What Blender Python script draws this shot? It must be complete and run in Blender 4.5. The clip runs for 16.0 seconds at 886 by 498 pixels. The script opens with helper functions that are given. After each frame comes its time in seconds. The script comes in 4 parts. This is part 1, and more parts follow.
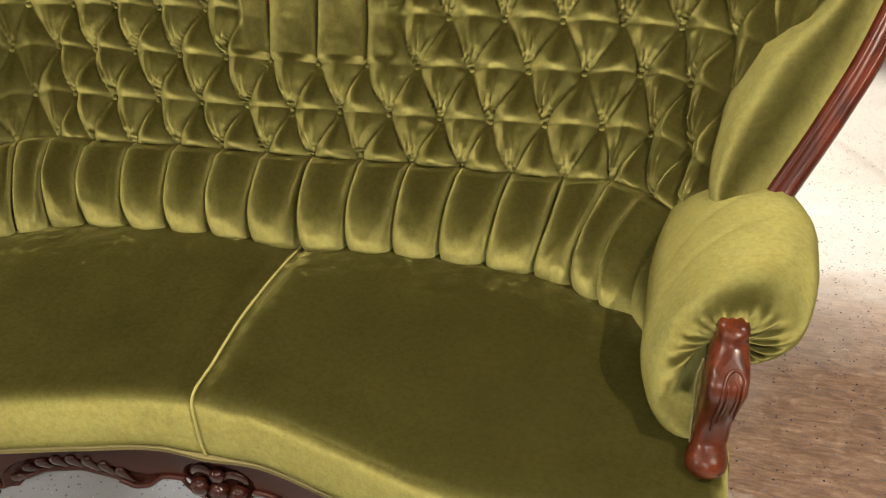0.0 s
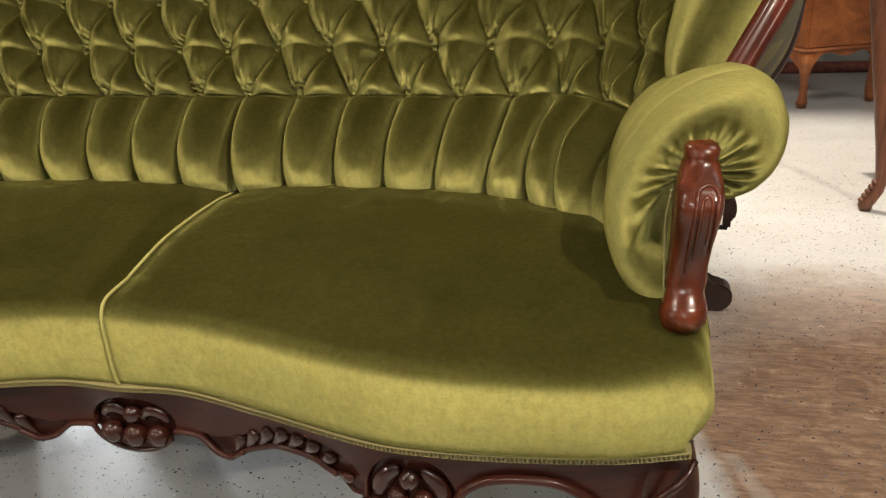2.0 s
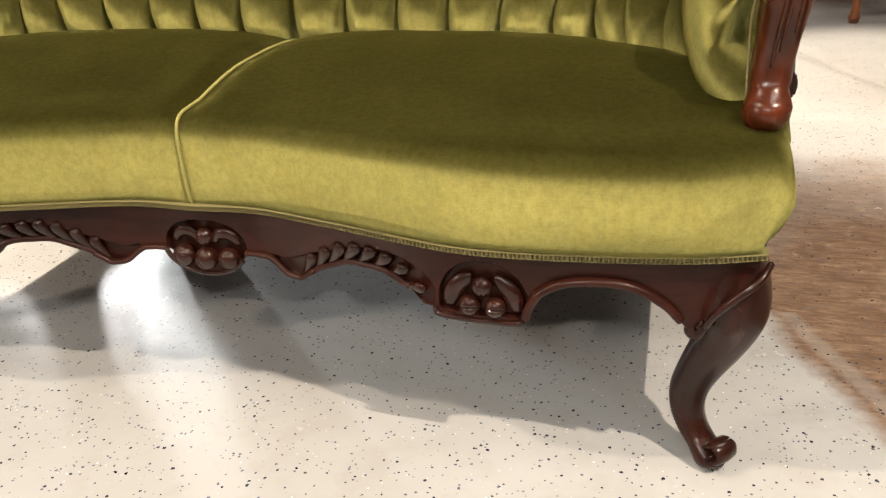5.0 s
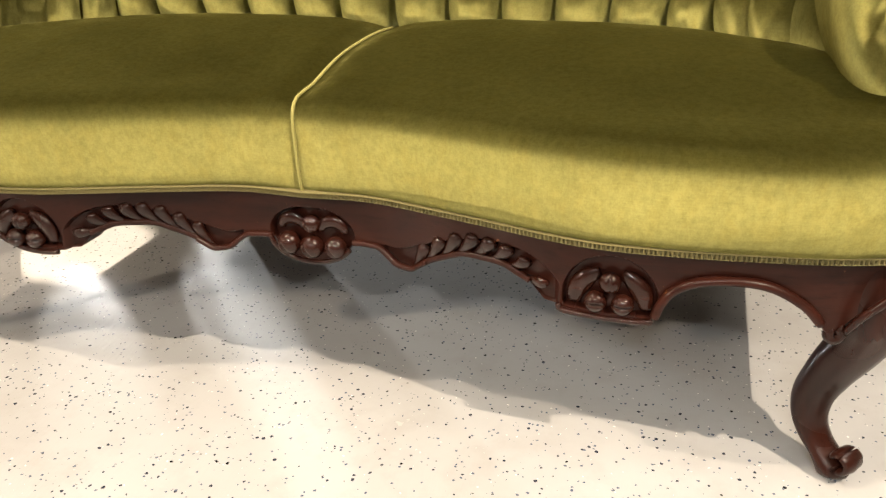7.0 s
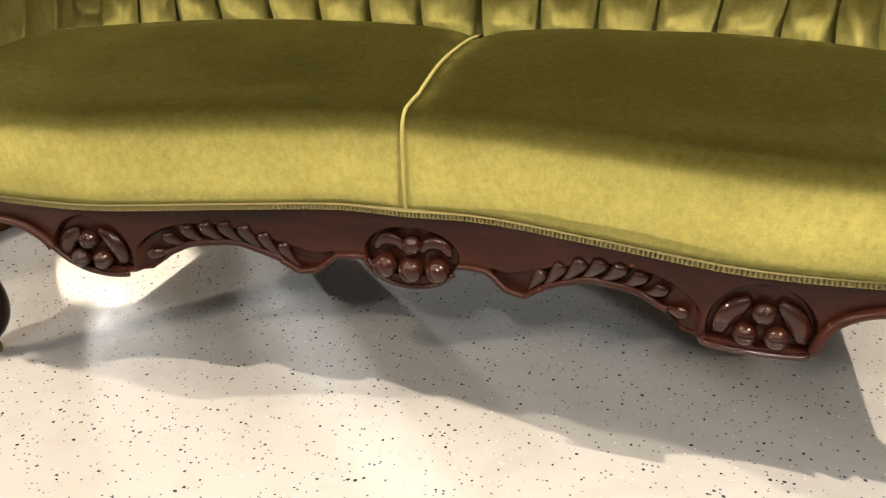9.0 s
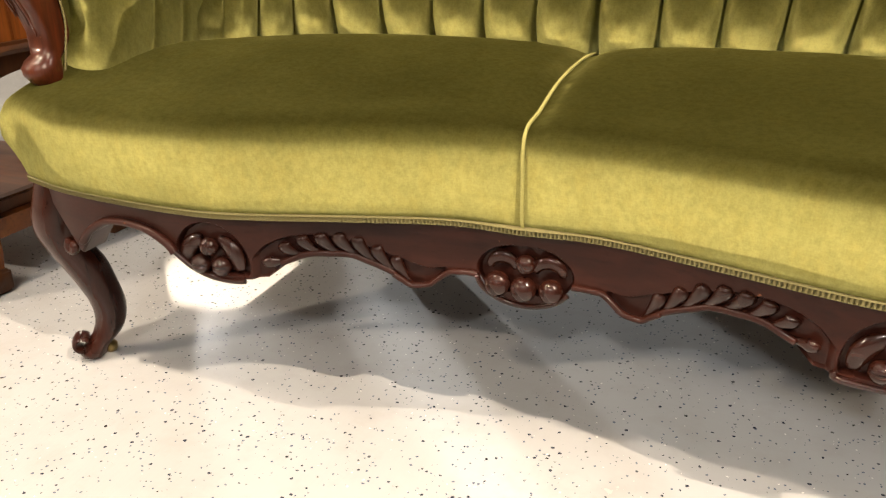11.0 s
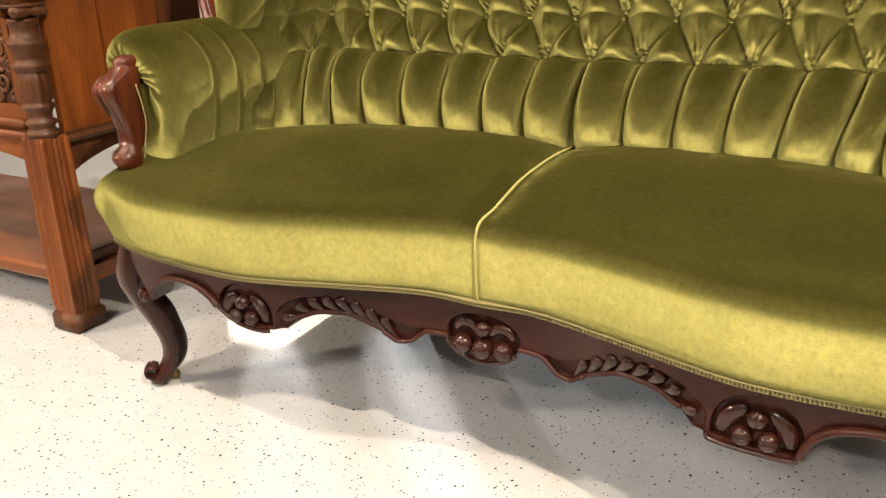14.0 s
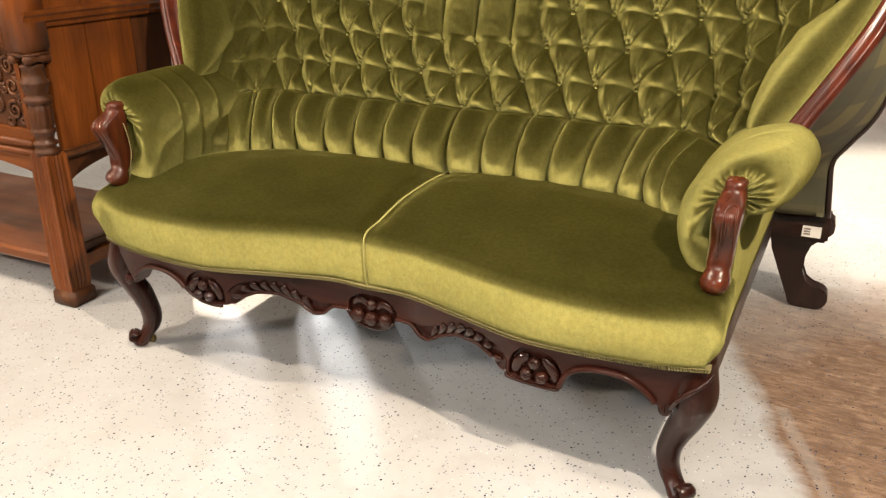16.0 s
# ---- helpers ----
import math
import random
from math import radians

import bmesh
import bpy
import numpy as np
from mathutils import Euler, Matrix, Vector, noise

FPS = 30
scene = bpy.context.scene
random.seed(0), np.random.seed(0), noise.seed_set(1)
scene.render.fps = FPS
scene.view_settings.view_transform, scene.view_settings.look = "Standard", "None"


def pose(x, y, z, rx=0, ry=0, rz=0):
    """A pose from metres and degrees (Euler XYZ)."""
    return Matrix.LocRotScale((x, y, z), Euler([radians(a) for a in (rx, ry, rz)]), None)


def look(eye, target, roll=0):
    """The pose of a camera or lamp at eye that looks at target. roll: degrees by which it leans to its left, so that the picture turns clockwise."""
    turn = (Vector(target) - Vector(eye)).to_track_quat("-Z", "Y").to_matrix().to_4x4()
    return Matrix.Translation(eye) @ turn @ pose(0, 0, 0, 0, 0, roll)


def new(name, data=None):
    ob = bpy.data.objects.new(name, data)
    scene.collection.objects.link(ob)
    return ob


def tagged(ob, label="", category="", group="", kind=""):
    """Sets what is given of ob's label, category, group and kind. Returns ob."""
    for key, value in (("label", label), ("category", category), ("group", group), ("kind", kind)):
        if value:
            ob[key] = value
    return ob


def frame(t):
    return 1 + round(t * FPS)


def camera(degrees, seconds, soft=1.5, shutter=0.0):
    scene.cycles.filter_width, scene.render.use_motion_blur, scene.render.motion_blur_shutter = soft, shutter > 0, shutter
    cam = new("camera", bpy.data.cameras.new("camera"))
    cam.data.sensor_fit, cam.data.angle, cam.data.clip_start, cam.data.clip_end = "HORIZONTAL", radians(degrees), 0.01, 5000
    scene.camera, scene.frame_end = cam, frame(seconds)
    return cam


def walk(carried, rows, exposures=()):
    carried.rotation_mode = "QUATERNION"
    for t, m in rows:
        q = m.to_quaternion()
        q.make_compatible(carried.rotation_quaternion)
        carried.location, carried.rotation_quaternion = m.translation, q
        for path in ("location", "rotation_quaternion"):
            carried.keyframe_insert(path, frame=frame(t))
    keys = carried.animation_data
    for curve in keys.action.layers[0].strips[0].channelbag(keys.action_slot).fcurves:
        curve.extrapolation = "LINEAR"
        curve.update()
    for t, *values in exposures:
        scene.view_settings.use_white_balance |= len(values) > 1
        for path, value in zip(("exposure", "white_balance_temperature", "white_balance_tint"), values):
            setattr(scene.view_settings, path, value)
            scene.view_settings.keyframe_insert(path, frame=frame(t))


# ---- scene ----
import functools

cam = camera(57.1, 16.0, 1.3)
METRES, EYE, TILT, LEAN, TURN = 1.76, 1.1455, -29.43, 1.80, 15.19
ROWS = [
    (0.0, 0.0, 0.0, 0.0, 0.0, 0.0, -0.0),
    (0.5, 0.0116, 0.0089, -0.0464, -0.48, 1.94, 0.54),
    (1.0, 0.0173, 0.0271, -0.0921, -1.26, 3.87, 1.5),
    (1.5, 0.0195, 0.0529, -0.1319, -2.08, 6.15, 1.8),
    (2.0, 0.0131, 0.0693, -0.1674, -2.38, 8.38, 1.91),
    (2.5, 0.0099, 0.08, -0.1981, -2.45, 9.23, 1.72),
    (3.0, 0.0078, 0.0881, -0.2209, -2.48, 8.81, 1.73),
    (3.5, 0.0035, 0.0889, -0.2376, -2.72, 7.13, 1.79),
    (6.0, -0.0483, 0.0807, -0.2599, 0.84, 4.53, -0.52),
    (6.5, -0.0676, 0.086, -0.2613, 0.92, 4.46, -0.96),
    (7.0, -0.0862, 0.0953, -0.2594, 0.69, 4.75, -0.9),
    (7.5, -0.1072, 0.1051, -0.2562, 0.35, 5.07, -0.9),
    (8.0, -0.1293, 0.1183, -0.2534, -0.19, 5.57, -0.53),
    (8.5, -0.152, 0.134, -0.253, -0.75, 5.82, -0.48),
    (9.0, -0.1752, 0.1429, -0.2521, -0.62, 6.0, -1.19),
    (9.5, -0.1915, 0.1497, -0.2499, 0.16, 6.2, -1.72),
    (10.0, -0.2036, 0.1526, -0.2483, 1.27, 6.25, -2.39),
    (12.5, -0.1608, 0.1216, -0.2518, 10.04, 7.2, -6.2),
    (13.0, -0.1318, 0.108, -0.2501, 11.46, 7.17, -6.8),
    (13.5, -0.1049, 0.0736, -0.2393, 11.94, 7.57, -6.92),
    (14.0, -0.0881, 0.0206, -0.2227, 11.32, 7.87, -6.71),
    (14.5, -0.0641, -0.0519, -0.2145, 10.06, 7.24, -6.43),
    (15.0, -0.0362, -0.1279, -0.2096, 8.75, 6.54, -6.41),
    (15.5, 0.0016, -0.1906, -0.2165, 8.53, 6.18, -6.62),
    (16.0, 0.0515, -0.2552, -0.226, 9.14, 6.52, -6.84),
]
START = pose(0.589, -0.7515, EYE, TILT, LEAN, TURN)
walk(cam, [(t, START @ pose(METRES * x, METRES * y, METRES * z, 90 + pitch, roll, yaw)) for t, x, y, z, yaw, pitch, roll in ROWS],
     [(0.0, -0.44, 6600, 9), (1.0, -0.56, 6570, 9), (1.8, -0.60, 6550, 9), (3.5, -0.68, 6500, 10), (6.2, -0.18, 7000, 11), (10.0, -0.11, 7000, 11), (12.5, 0.17, 6900, 13), (14.5, 0.13, 6900, 12), (15.2, 0.12, 6800, 12), (16.0, -0.19, 6900, 12)])

# ---- world and lamps ----
world = bpy.data.worlds.new("store")
scene.world = world
world.use_nodes = True
world.node_tree.nodes["Background"].inputs[0].default_value = (0.9, 0.85, 0.78, 1)
world.node_tree.nodes["Background"].inputs[1].default_value = 0.04


def ceiling_spot(place, target, watts, angle, radius, colour, blend=0.3):
    """A track spotlight under the ceiling: the lamp and its can."""
    data = bpy.data.lights.new("spot", "SPOT")
    data.energy, data.spot_size, data.spot_blend, data.shadow_soft_size = watts, radians(angle), blend, radius
    data.color = colour
    ob = new("spot_lamp", data)
    ob.matrix_world = look(place, target)
    return ob


WARM, SOFTWHITE, COOL = (1.0, 0.82, 0.62), (1.0, 0.86, 0.70), (0.94, 0.97, 1.0)
ceiling_spot((2.05, -1.22, 3.05), (0.2, 0.2, 0.3), 780, 85, 0.02, SOFTWHITE)
ceiling_spot((-1.08, -0.93, 3.1), (0.1, 0.2, 0.3), 320, 85, 0.02, SOFTWHITE)
ceiling_spot((1.85, -3.6, 2.75), (0.0, 0.2, 0.3), 110, 60, 0.03, SOFTWHITE)
ceiling_spot((0.55, -3.6, 2.65), (0.0, 0.2, 0.2), 250, 50, 0.03, COOL)
ceiling_spot((-4.1, -3.3, 2.65), (-0.4, 0.2, 0.2), 800, 36, 0.012, SOFTWHITE)
ceiling_spot((0.6, 2.9, 3.1), (1.5, 2.1, 0.0), 1350, 42, 0.04, SOFTWHITE, 0.6)
ceiling_spot((-2.3, -1.0, 3.0), (-1.2, 0.4, 0.4), 110, 60, 0.04, WARM)
ceiling_spot((-2.2, 1.9, 3.05), (-0.69, 0.37, 0.0), 1900, 4.2, 0.02, SOFTWHITE, 0.1)
# narrow lamps far back in the store whose beams slip in under the sofa past the sideboard
ceiling_spot((-3.97, 3.81, 1.02), (-0.375, -0.01, 0.0), 450, 1.75, 0.012, (0.96, 0.98, 1.0), 0.12)
ceiling_spot((-3.80, 3.97, 1.02), (-0.215, 0.155, 0.0), 1000, 1.5, 0.012, (0.96, 0.98, 1.0), 0.12)
ceiling_spot((-3.6, 4.2, 0.85), (0.06, 0.22, 0.0), 1500, 6.0, 0.02, (0.92, 0.97, 1.0), 0.15)


# unseen area lamps added below the ceiling as soft fill
def fill_panel(x, y, watts):
    data = bpy.data.lights.new("panel", "AREA")
    data.shape, data.size, data.size_y, data.energy, data.color = "RECTANGLE", 1.2, 0.3, watts, (1.0, 0.93, 0.84)
    ob = new("fill_lamp", data)
    ob.matrix_world = pose(x, y, 3.36)
    return ob


for px, py, watts in ((-1.5, -0.5, 22), (1.5, -0.5, 22), (-1.5, 3.0, 60), (2.6, 1.6, 50), (0.0, -3.6, 75)):
    fill_panel(px, py, watts)


# ---- materials ----
def material(name):
    mat = bpy.data.materials.new(name)
    mat.use_nodes = True
    nt = mat.node_tree
    nt.nodes.clear()
    return mat, nt


def node(nt, kind, **values):
    n = nt.nodes.new(kind)
    for key, value in values.items():
        if key == "vals":
            for k, v in value.items():
                n.inputs[k].default_value = v
        elif key == "props":
            for k, v in value.items():
                setattr(n, k, v)
    return n


def ramp(nt, stops, fac):
    n = nt.nodes.new("ShaderNodeValToRGB")
    el = n.color_ramp.elements
    while len(el) < len(stops):
        el.new(0.5)
    for e, (p, c) in zip(el, stops):
        e.position, e.color = p, (*c, 1) if len(c) == 3 else c
    nt.links.new(fac, n.inputs[0])
    return n


def grey(v):
    return (v, v, v)


def mix_rgb(nt, a, b, fac, blend="MIX"):
    n = nt.nodes.new("ShaderNodeMix")
    n.data_type, n.blend_type = "RGBA", blend
    for sock, value in ((n.inputs[0], fac), (n.inputs[6], a), (n.inputs[7], b)):
        if isinstance(value, (tuple, float, int)):
            sock.default_value = (*value, 1) if isinstance(value, tuple) and len(value) == 3 else value
        else:
            nt.links.new(value, sock)
    return n.outputs[2]


def bump(nt, height, strength, distance, normal=None):
    n = nt.nodes.new("ShaderNodeBump")
    n.inputs["Strength"].default_value, n.inputs["Distance"].default_value = strength, distance
    nt.links.new(height, n.inputs["Height"])
    if normal is not None:
        nt.links.new(normal, n.inputs["Normal"])
    return n.outputs[0]


def coords(nt, scale=(1, 1, 1), turn=(0, 0, 0)):
    tc = nt.nodes.new("ShaderNodeTexCoord")
    mp = nt.nodes.new("ShaderNodeMapping")
    mp.inputs["Scale"].default_value, mp.inputs["Rotation"].default_value = scale, turn
    nt.links.new(tc.outputs["Object"], mp.inputs[0])
    return mp.outputs[0]


def tex_noise(nt, vec, scale, detail=4, rough=0.6, distortion=0.0):
    n = nt.nodes.new("ShaderNodeTexNoise")
    n.inputs["Scale"].default_value, n.inputs["Detail"].default_value = scale, detail
    n.inputs["Roughness"].default_value, n.inputs["Distortion"].default_value = rough, distortion
    nt.links.new(vec, n.inputs["Vector"])
    return n.outputs["Fac"]


def velvet(name, base, pile, lie, rough_u, rough_v, lay=(0.0, -0.35, -1.0)):
    """Velvet: a dark ground under a pile of fibres that lies along the nap (down the back, forward on the seat)
    and shines where the fibres are met from the side."""
    mat, nt = material(name)
    L = nt.links.new

    def vmath(op, a, b=None, scale=None):
        n = node(nt, "ShaderNodeVectorMath", props={"operation": op})
        for sock, value in ((n.inputs[0], a), (n.inputs[1], b)):
            if value is None:
                continue
            if isinstance(value, tuple):
                sock.default_value = value
            else:
                L(value, sock)
        if scale is not None:
            if isinstance(scale, float):
                n.inputs["Scale"].default_value = scale
            else:
                L(scale, n.inputs["Scale"])
        return n
    vec = coords(nt)
    wear = tex_noise(nt, vec, 9, 5, 0.62)
    rub = tex_noise(nt, coords(nt, (1, 0.5, 0.5)), 55, 4, 0.65)
    fine = tex_noise(nt, coords(nt, (1, 1, 0.3)), 420, 3, 0.7)
    streak = tex_noise(nt, coords(nt, (8, 60, 60)), 5, 4, 0.6)
    ground = mix_rgb(nt, tuple(c * 0.72 for c in base), tuple(c * 1.25 for c in base), wear)
    ground = mix_rgb(nt, ground, tuple(c * 2.4 for c in base), ramp(nt, [(0.64, grey(0)), (0.76, grey(0.6))], streak).outputs[0])
    cloud = tex_noise(nt, coords(nt, (1, 1, 0.7)), 120, 6, 0.74)
    warp = tex_noise(nt, coords(nt, (620, 620, 330)), 1.0, 2, 0.5)
    weft = tex_noise(nt, coords(nt, (90, 560, 560)), 1.0, 2, 0.5)
    threads = mix_rgb(nt, warp, weft, 0.5)
    weave = ramp(nt, [(0.34, grey(0.68)), (0.64, grey(1.08))], mix_rgb(nt, cloud, threads, 0.38)).outputs[0]
    tuftc = mix_rgb(nt, tuple(c * 0.80 for c in pile), pile, ramp(nt, [(0.3, grey(0)), (0.7, grey(1))], wear).outputs[0])
    blot = tex_noise(nt, coords(nt, (1.0, 0.6, 0.6)), 38, 6, 0.75)
    tuftc = mix_rgb(nt, tuftc, (pile[0] * 0.92, pile[1] * 0.80, pile[2] * 0.6), ramp(nt, [(0.46, grey(0)), (0.66, grey(0.32))], blot).outputs[0])
    nrm = bump(nt, fine, 0.25, 0.0012)
    # the way the pile lies, within the cloth
    jit = nt.nodes.new("ShaderNodeTexNoise")
    jit.inputs["Scale"].default_value, jit.inputs["Detail"].default_value = 55, 8
    jit.inputs["Roughness"].default_value = 0.74
    L(vec, jit.inputs["Vector"])
    shake = vmath("MULTIPLY_ADD", jit.outputs["Color"], (1.5, 1.5, 1.5))
    shake.inputs[2].default_value = tuple(c - 0.75 for c in lay)
    fuzz = nt.nodes.new("ShaderNodeTexNoise")
    fuzz.inputs["Scale"].default_value, fuzz.inputs["Detail"].default_value = 1.0, 3
    L(coords(nt, (520, 520, 330)), fuzz.inputs["Vector"])
    shake2 = vmath("MULTIPLY_ADD", fuzz.outputs["Color"], (1.0, 1.0, 1.0))
    shake2.inputs[2].default_value = (-0.5, -0.5, -0.5)
    nap = vmath("ADD", shake.outputs[0], shake2.outputs[0]).outputs[0]
    dot = vmath("DOT_PRODUCT", nap, nrm).outputs["Value"]
    flat = vmath("SUBTRACT", nap, vmath("SCALE", nrm, None, dot).outputs[0]).outputs[0]
    flat = vmath("NORMALIZE", flat).outputs[0]
    fibre = vmath("NORMALIZE", vmath("ADD", nrm, vmath("SCALE", flat, None, lie).outputs[0]).outputs[0]).outputs[0]
    dif = node(nt, "ShaderNodeBsdfDiffuse", vals={"Roughness": 1.0})
    L(ground, dif.inputs[0])
    L(nrm, dif.inputs["Normal"])
    hair = node(nt, "ShaderNodeBsdfHair", props={"component": "Reflection"}, vals={"RoughnessU": rough_u, "RoughnessV": rough_v, "Offset": 0.0})
    tuftc = mix_rgb(nt, (0, 0, 0), tuftc, weave)
    L(tuftc, hair.inputs["Color"])
    L(fibre, hair.inputs["Tangent"])
    both = nt.nodes.new("ShaderNodeAddShader")
    L(dif.outputs[0], both.inputs[0])
    L(hair.outputs[0], both.inputs[1])
    out = nt.nodes.new("ShaderNodeOutputMaterial")
    L(both.outputs[0], out.inputs[0])
    return mat


def wood(name, dark, light, axis="Z", rough=0.28, coat=0.35, scale=1.0, wear=0.0, shine=0.28):
    """Stained and varnished wood with grain along an axis."""
    mat, nt = material(name)
    L = nt.links.new
    stretch = {"X": (0.08, 1, 1), "Y": (1, 0.08, 1), "Z": (1, 1, 0.08)}[axis]
    vec = coords(nt, tuple(s * scale for s in stretch))
    broad = tex_noise(nt, vec, 14, 6, 0.6, 1.2)
    pore = tex_noise(nt, vec, 160, 3, 0.7)
    stain = tex_noise(nt, coords(nt), 5, 3, 0.5)
    col = ramp(nt, [(0.3, dark), (0.72, light)], broad).outputs[0]
    col = mix_rgb(nt, col, tuple(c * 0.5 for c in dark), ramp(nt, [(0.5, grey(0)), (0.75, grey(0.55))], pore).outputs[0])
    col = mix_rgb(nt, col, tuple(c * 0.6 for c in dark), ramp(nt, [(0.45, grey(0)), (0.8, grey(0.6))], stain).outputs[0])
    if wear:
        chips = tex_noise(nt, coords(nt), 45, 5, 0.75)
        col = mix_rgb(nt, col, (0.30, 0.12, 0.05), ramp(nt, [(0.68, grey(0)), (0.72, grey(wear))], chips).outputs[0])
    p = node(nt, "ShaderNodeBsdfPrincipled", vals={"Roughness": rough, "Coat Weight": coat, "Coat Roughness": 0.1, "Specular IOR Level": shine})
    L(col, p.inputs["Base Color"])
    rr = ramp(nt, [(0.3, grey(rough * 0.8)), (0.8, grey(min(1, rough * 1.6)))], stain)
    L(rr.outputs[0], p.inputs["Roughness"])
    L(bump(nt, pore, 0.15, 0.001), p.inputs["Normal"])
    out = nt.nodes.new("ShaderNodeOutputMaterial")
    L(p.outputs[0], out.inputs[0])
    return mat


def plain(name, colour, rough=0.5, metal=0.0, spread=0.15, scale=30, relief=0.1):
    mat, nt = material(name)
    L = nt.links.new
    n = tex_noise(nt, coords(nt), scale, 5, 0.65)
    col = mix_rgb(nt, tuple(c * (1 - spread) for c in colour), tuple(min(1, c * (1 + spread)) for c in colour), n)
    p = node(nt, "ShaderNodeBsdfPrincipled", vals={"Roughness": rough, "Metallic": metal})
    L(col, p.inputs["Base Color"])
    L(bump(nt, n, relief, 0.002), p.inputs["Normal"])
    out = nt.nodes.new("ShaderNodeOutputMaterial")
    L(p.outputs[0], out.inputs[0])
    return mat


def epoxy_floor():
    """Pale coated concrete with scattered dark, blue and white paint flakes and faint brush marks."""
    mat, nt = material("flake_floor")
    L = nt.links.new
    vec = coords(nt)
    stain = tex_noise(nt, vec, 1.7, 6, 0.6)
    stain2 = tex_noise(nt, vec, 11, 5, 0.65)
    base = ramp(nt, [(0.3, (0.355, 0.355, 0.350)), (0.7, (0.432, 0.438, 0.440))], stain).outputs[0]
    base = mix_rgb(nt, base, (0.31, 0.297, 0.275), ramp(nt, [(0.5, grey(0)), (0.8, grey(0.5))], stain2).outputs[0])
    # shade beside the sofa painted into the floor: brown trowel streaks, fairly straight edge
    def maths(op, x, y=None, z=None):
        m = node(nt, "ShaderNodeMath", props={"operation": op})
        for sock, value in zip(m.inputs, (x, y, z)):
            if value is None:
                continue
            if isinstance(value, (int, float)):
                sock.default_value = value
            else:
                L(value, sock)
        return m.outputs[0]

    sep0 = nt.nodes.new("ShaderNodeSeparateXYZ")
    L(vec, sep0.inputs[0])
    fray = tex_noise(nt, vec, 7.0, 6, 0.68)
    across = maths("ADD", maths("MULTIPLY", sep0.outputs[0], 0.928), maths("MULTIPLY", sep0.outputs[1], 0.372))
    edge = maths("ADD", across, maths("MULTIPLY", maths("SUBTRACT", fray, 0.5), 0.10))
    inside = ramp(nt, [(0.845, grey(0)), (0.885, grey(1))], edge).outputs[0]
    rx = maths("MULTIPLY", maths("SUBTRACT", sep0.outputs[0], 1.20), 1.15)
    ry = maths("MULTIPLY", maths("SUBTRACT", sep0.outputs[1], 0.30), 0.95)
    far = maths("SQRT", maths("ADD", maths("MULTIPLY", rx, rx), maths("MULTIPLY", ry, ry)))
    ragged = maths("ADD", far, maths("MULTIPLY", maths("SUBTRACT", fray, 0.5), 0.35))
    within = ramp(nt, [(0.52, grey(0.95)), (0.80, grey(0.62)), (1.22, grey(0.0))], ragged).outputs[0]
    shade_patch = maths("MULTIPLY", inside, within)
    # strip of light painted along that edge, where the brown is thinned
    light_streak = maths("ABSOLUTE", maths("SUBTRACT", maths("ADD", across, maths("MULTIPLY", maths("SUBTRACT", fray, 0.5), 0.03)), 0.905))
    pale = maths("MULTIPLY", ramp(nt, [(0.008, grey(0.26)), (0.020, grey(0))], light_streak).outputs[0], maths("LESS_THAN", sep0.outputs[1], 0.43))
    shade_patch = maths("MULTIPLY", shade_patch, maths("SUBTRACT", 1.0, pale))
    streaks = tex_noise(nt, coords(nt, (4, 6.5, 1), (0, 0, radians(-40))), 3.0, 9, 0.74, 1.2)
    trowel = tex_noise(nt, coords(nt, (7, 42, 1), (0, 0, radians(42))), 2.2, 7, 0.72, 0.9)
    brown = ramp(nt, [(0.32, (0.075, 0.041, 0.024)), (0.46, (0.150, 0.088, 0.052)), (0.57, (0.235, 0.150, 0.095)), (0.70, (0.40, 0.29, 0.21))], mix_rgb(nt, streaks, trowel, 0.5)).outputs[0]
    base = mix_rgb(nt, base, brown, shade_patch)
    col = base
    for scale, size, keep, colour in ((110, 0.29, 0.66, (0.03, 0.035, 0.05)), (165, 0.32, 0.66, (0.09, 0.11, 0.16)),
                                      (150, 0.22, 0.84, (0.70, 0.69, 0.66)), (70, 0.17, 0.82, (0.015, 0.015, 0.02))):
        v = nt.nodes.new("ShaderNodeTexVoronoi")
        v.inputs["Scale"].default_value = scale
        v.inputs["Randomness"].default_value = 1.0
        warp = nt.nodes.new("ShaderNodeTexNoise")
        warp.inputs["Scale"].default_value = 260
        L(vec, warp.inputs["Vector"])
        off = node(nt, "ShaderNodeVectorMath", props={"operation": "MULTIPLY_ADD"}, vals={1: (0.004, 0.004, 0.0), 2: (scale * 0.13, 0, 0)})
        L(warp.outputs["Color"], off.inputs[0])
        L(vec, off.inputs[2])
        L(off.outputs[0], v.inputs["Vector"])
        sep = nt.nodes.new("ShaderNodeSeparateColor")
        L(v.outputs["Color"], sep.inputs[0])
        chosen = node(nt, "ShaderNodeMath", props={"operation": "GREATER_THAN"}, vals={1: keep})
        L(sep.outputs[0], chosen.inputs[0])
        lim = node(nt, "ShaderNodeMath", props={"operation": "MULTIPLY"}, vals={1: size})
        L(sep.outputs[1], lim.inputs[0])
        near = node(nt, "ShaderNodeMath", props={"operation": "LESS_THAN"})
        L(v.outputs["Distance"], near.inputs[0])
        L(lim.outputs[0], near.inputs[1])
        both = node(nt, "ShaderNodeMath", props={"operation": "MULTIPLY"})
        L(chosen.outputs[0], both.inputs[0])
        L(near.outputs[0], both.inputs[1])
        chips = both.outputs[0] if colour[0] < 0.5 else maths("MULTIPLY", both.outputs[0], maths("SUBTRACT", 1.0, shade_patch))
        col = mix_rgb(nt, col, colour, chips)
    brush = tex_noise(nt, coords(nt, (60, 9, 1), (0, 0, radians(25))), 3.0, 5, 0.65)
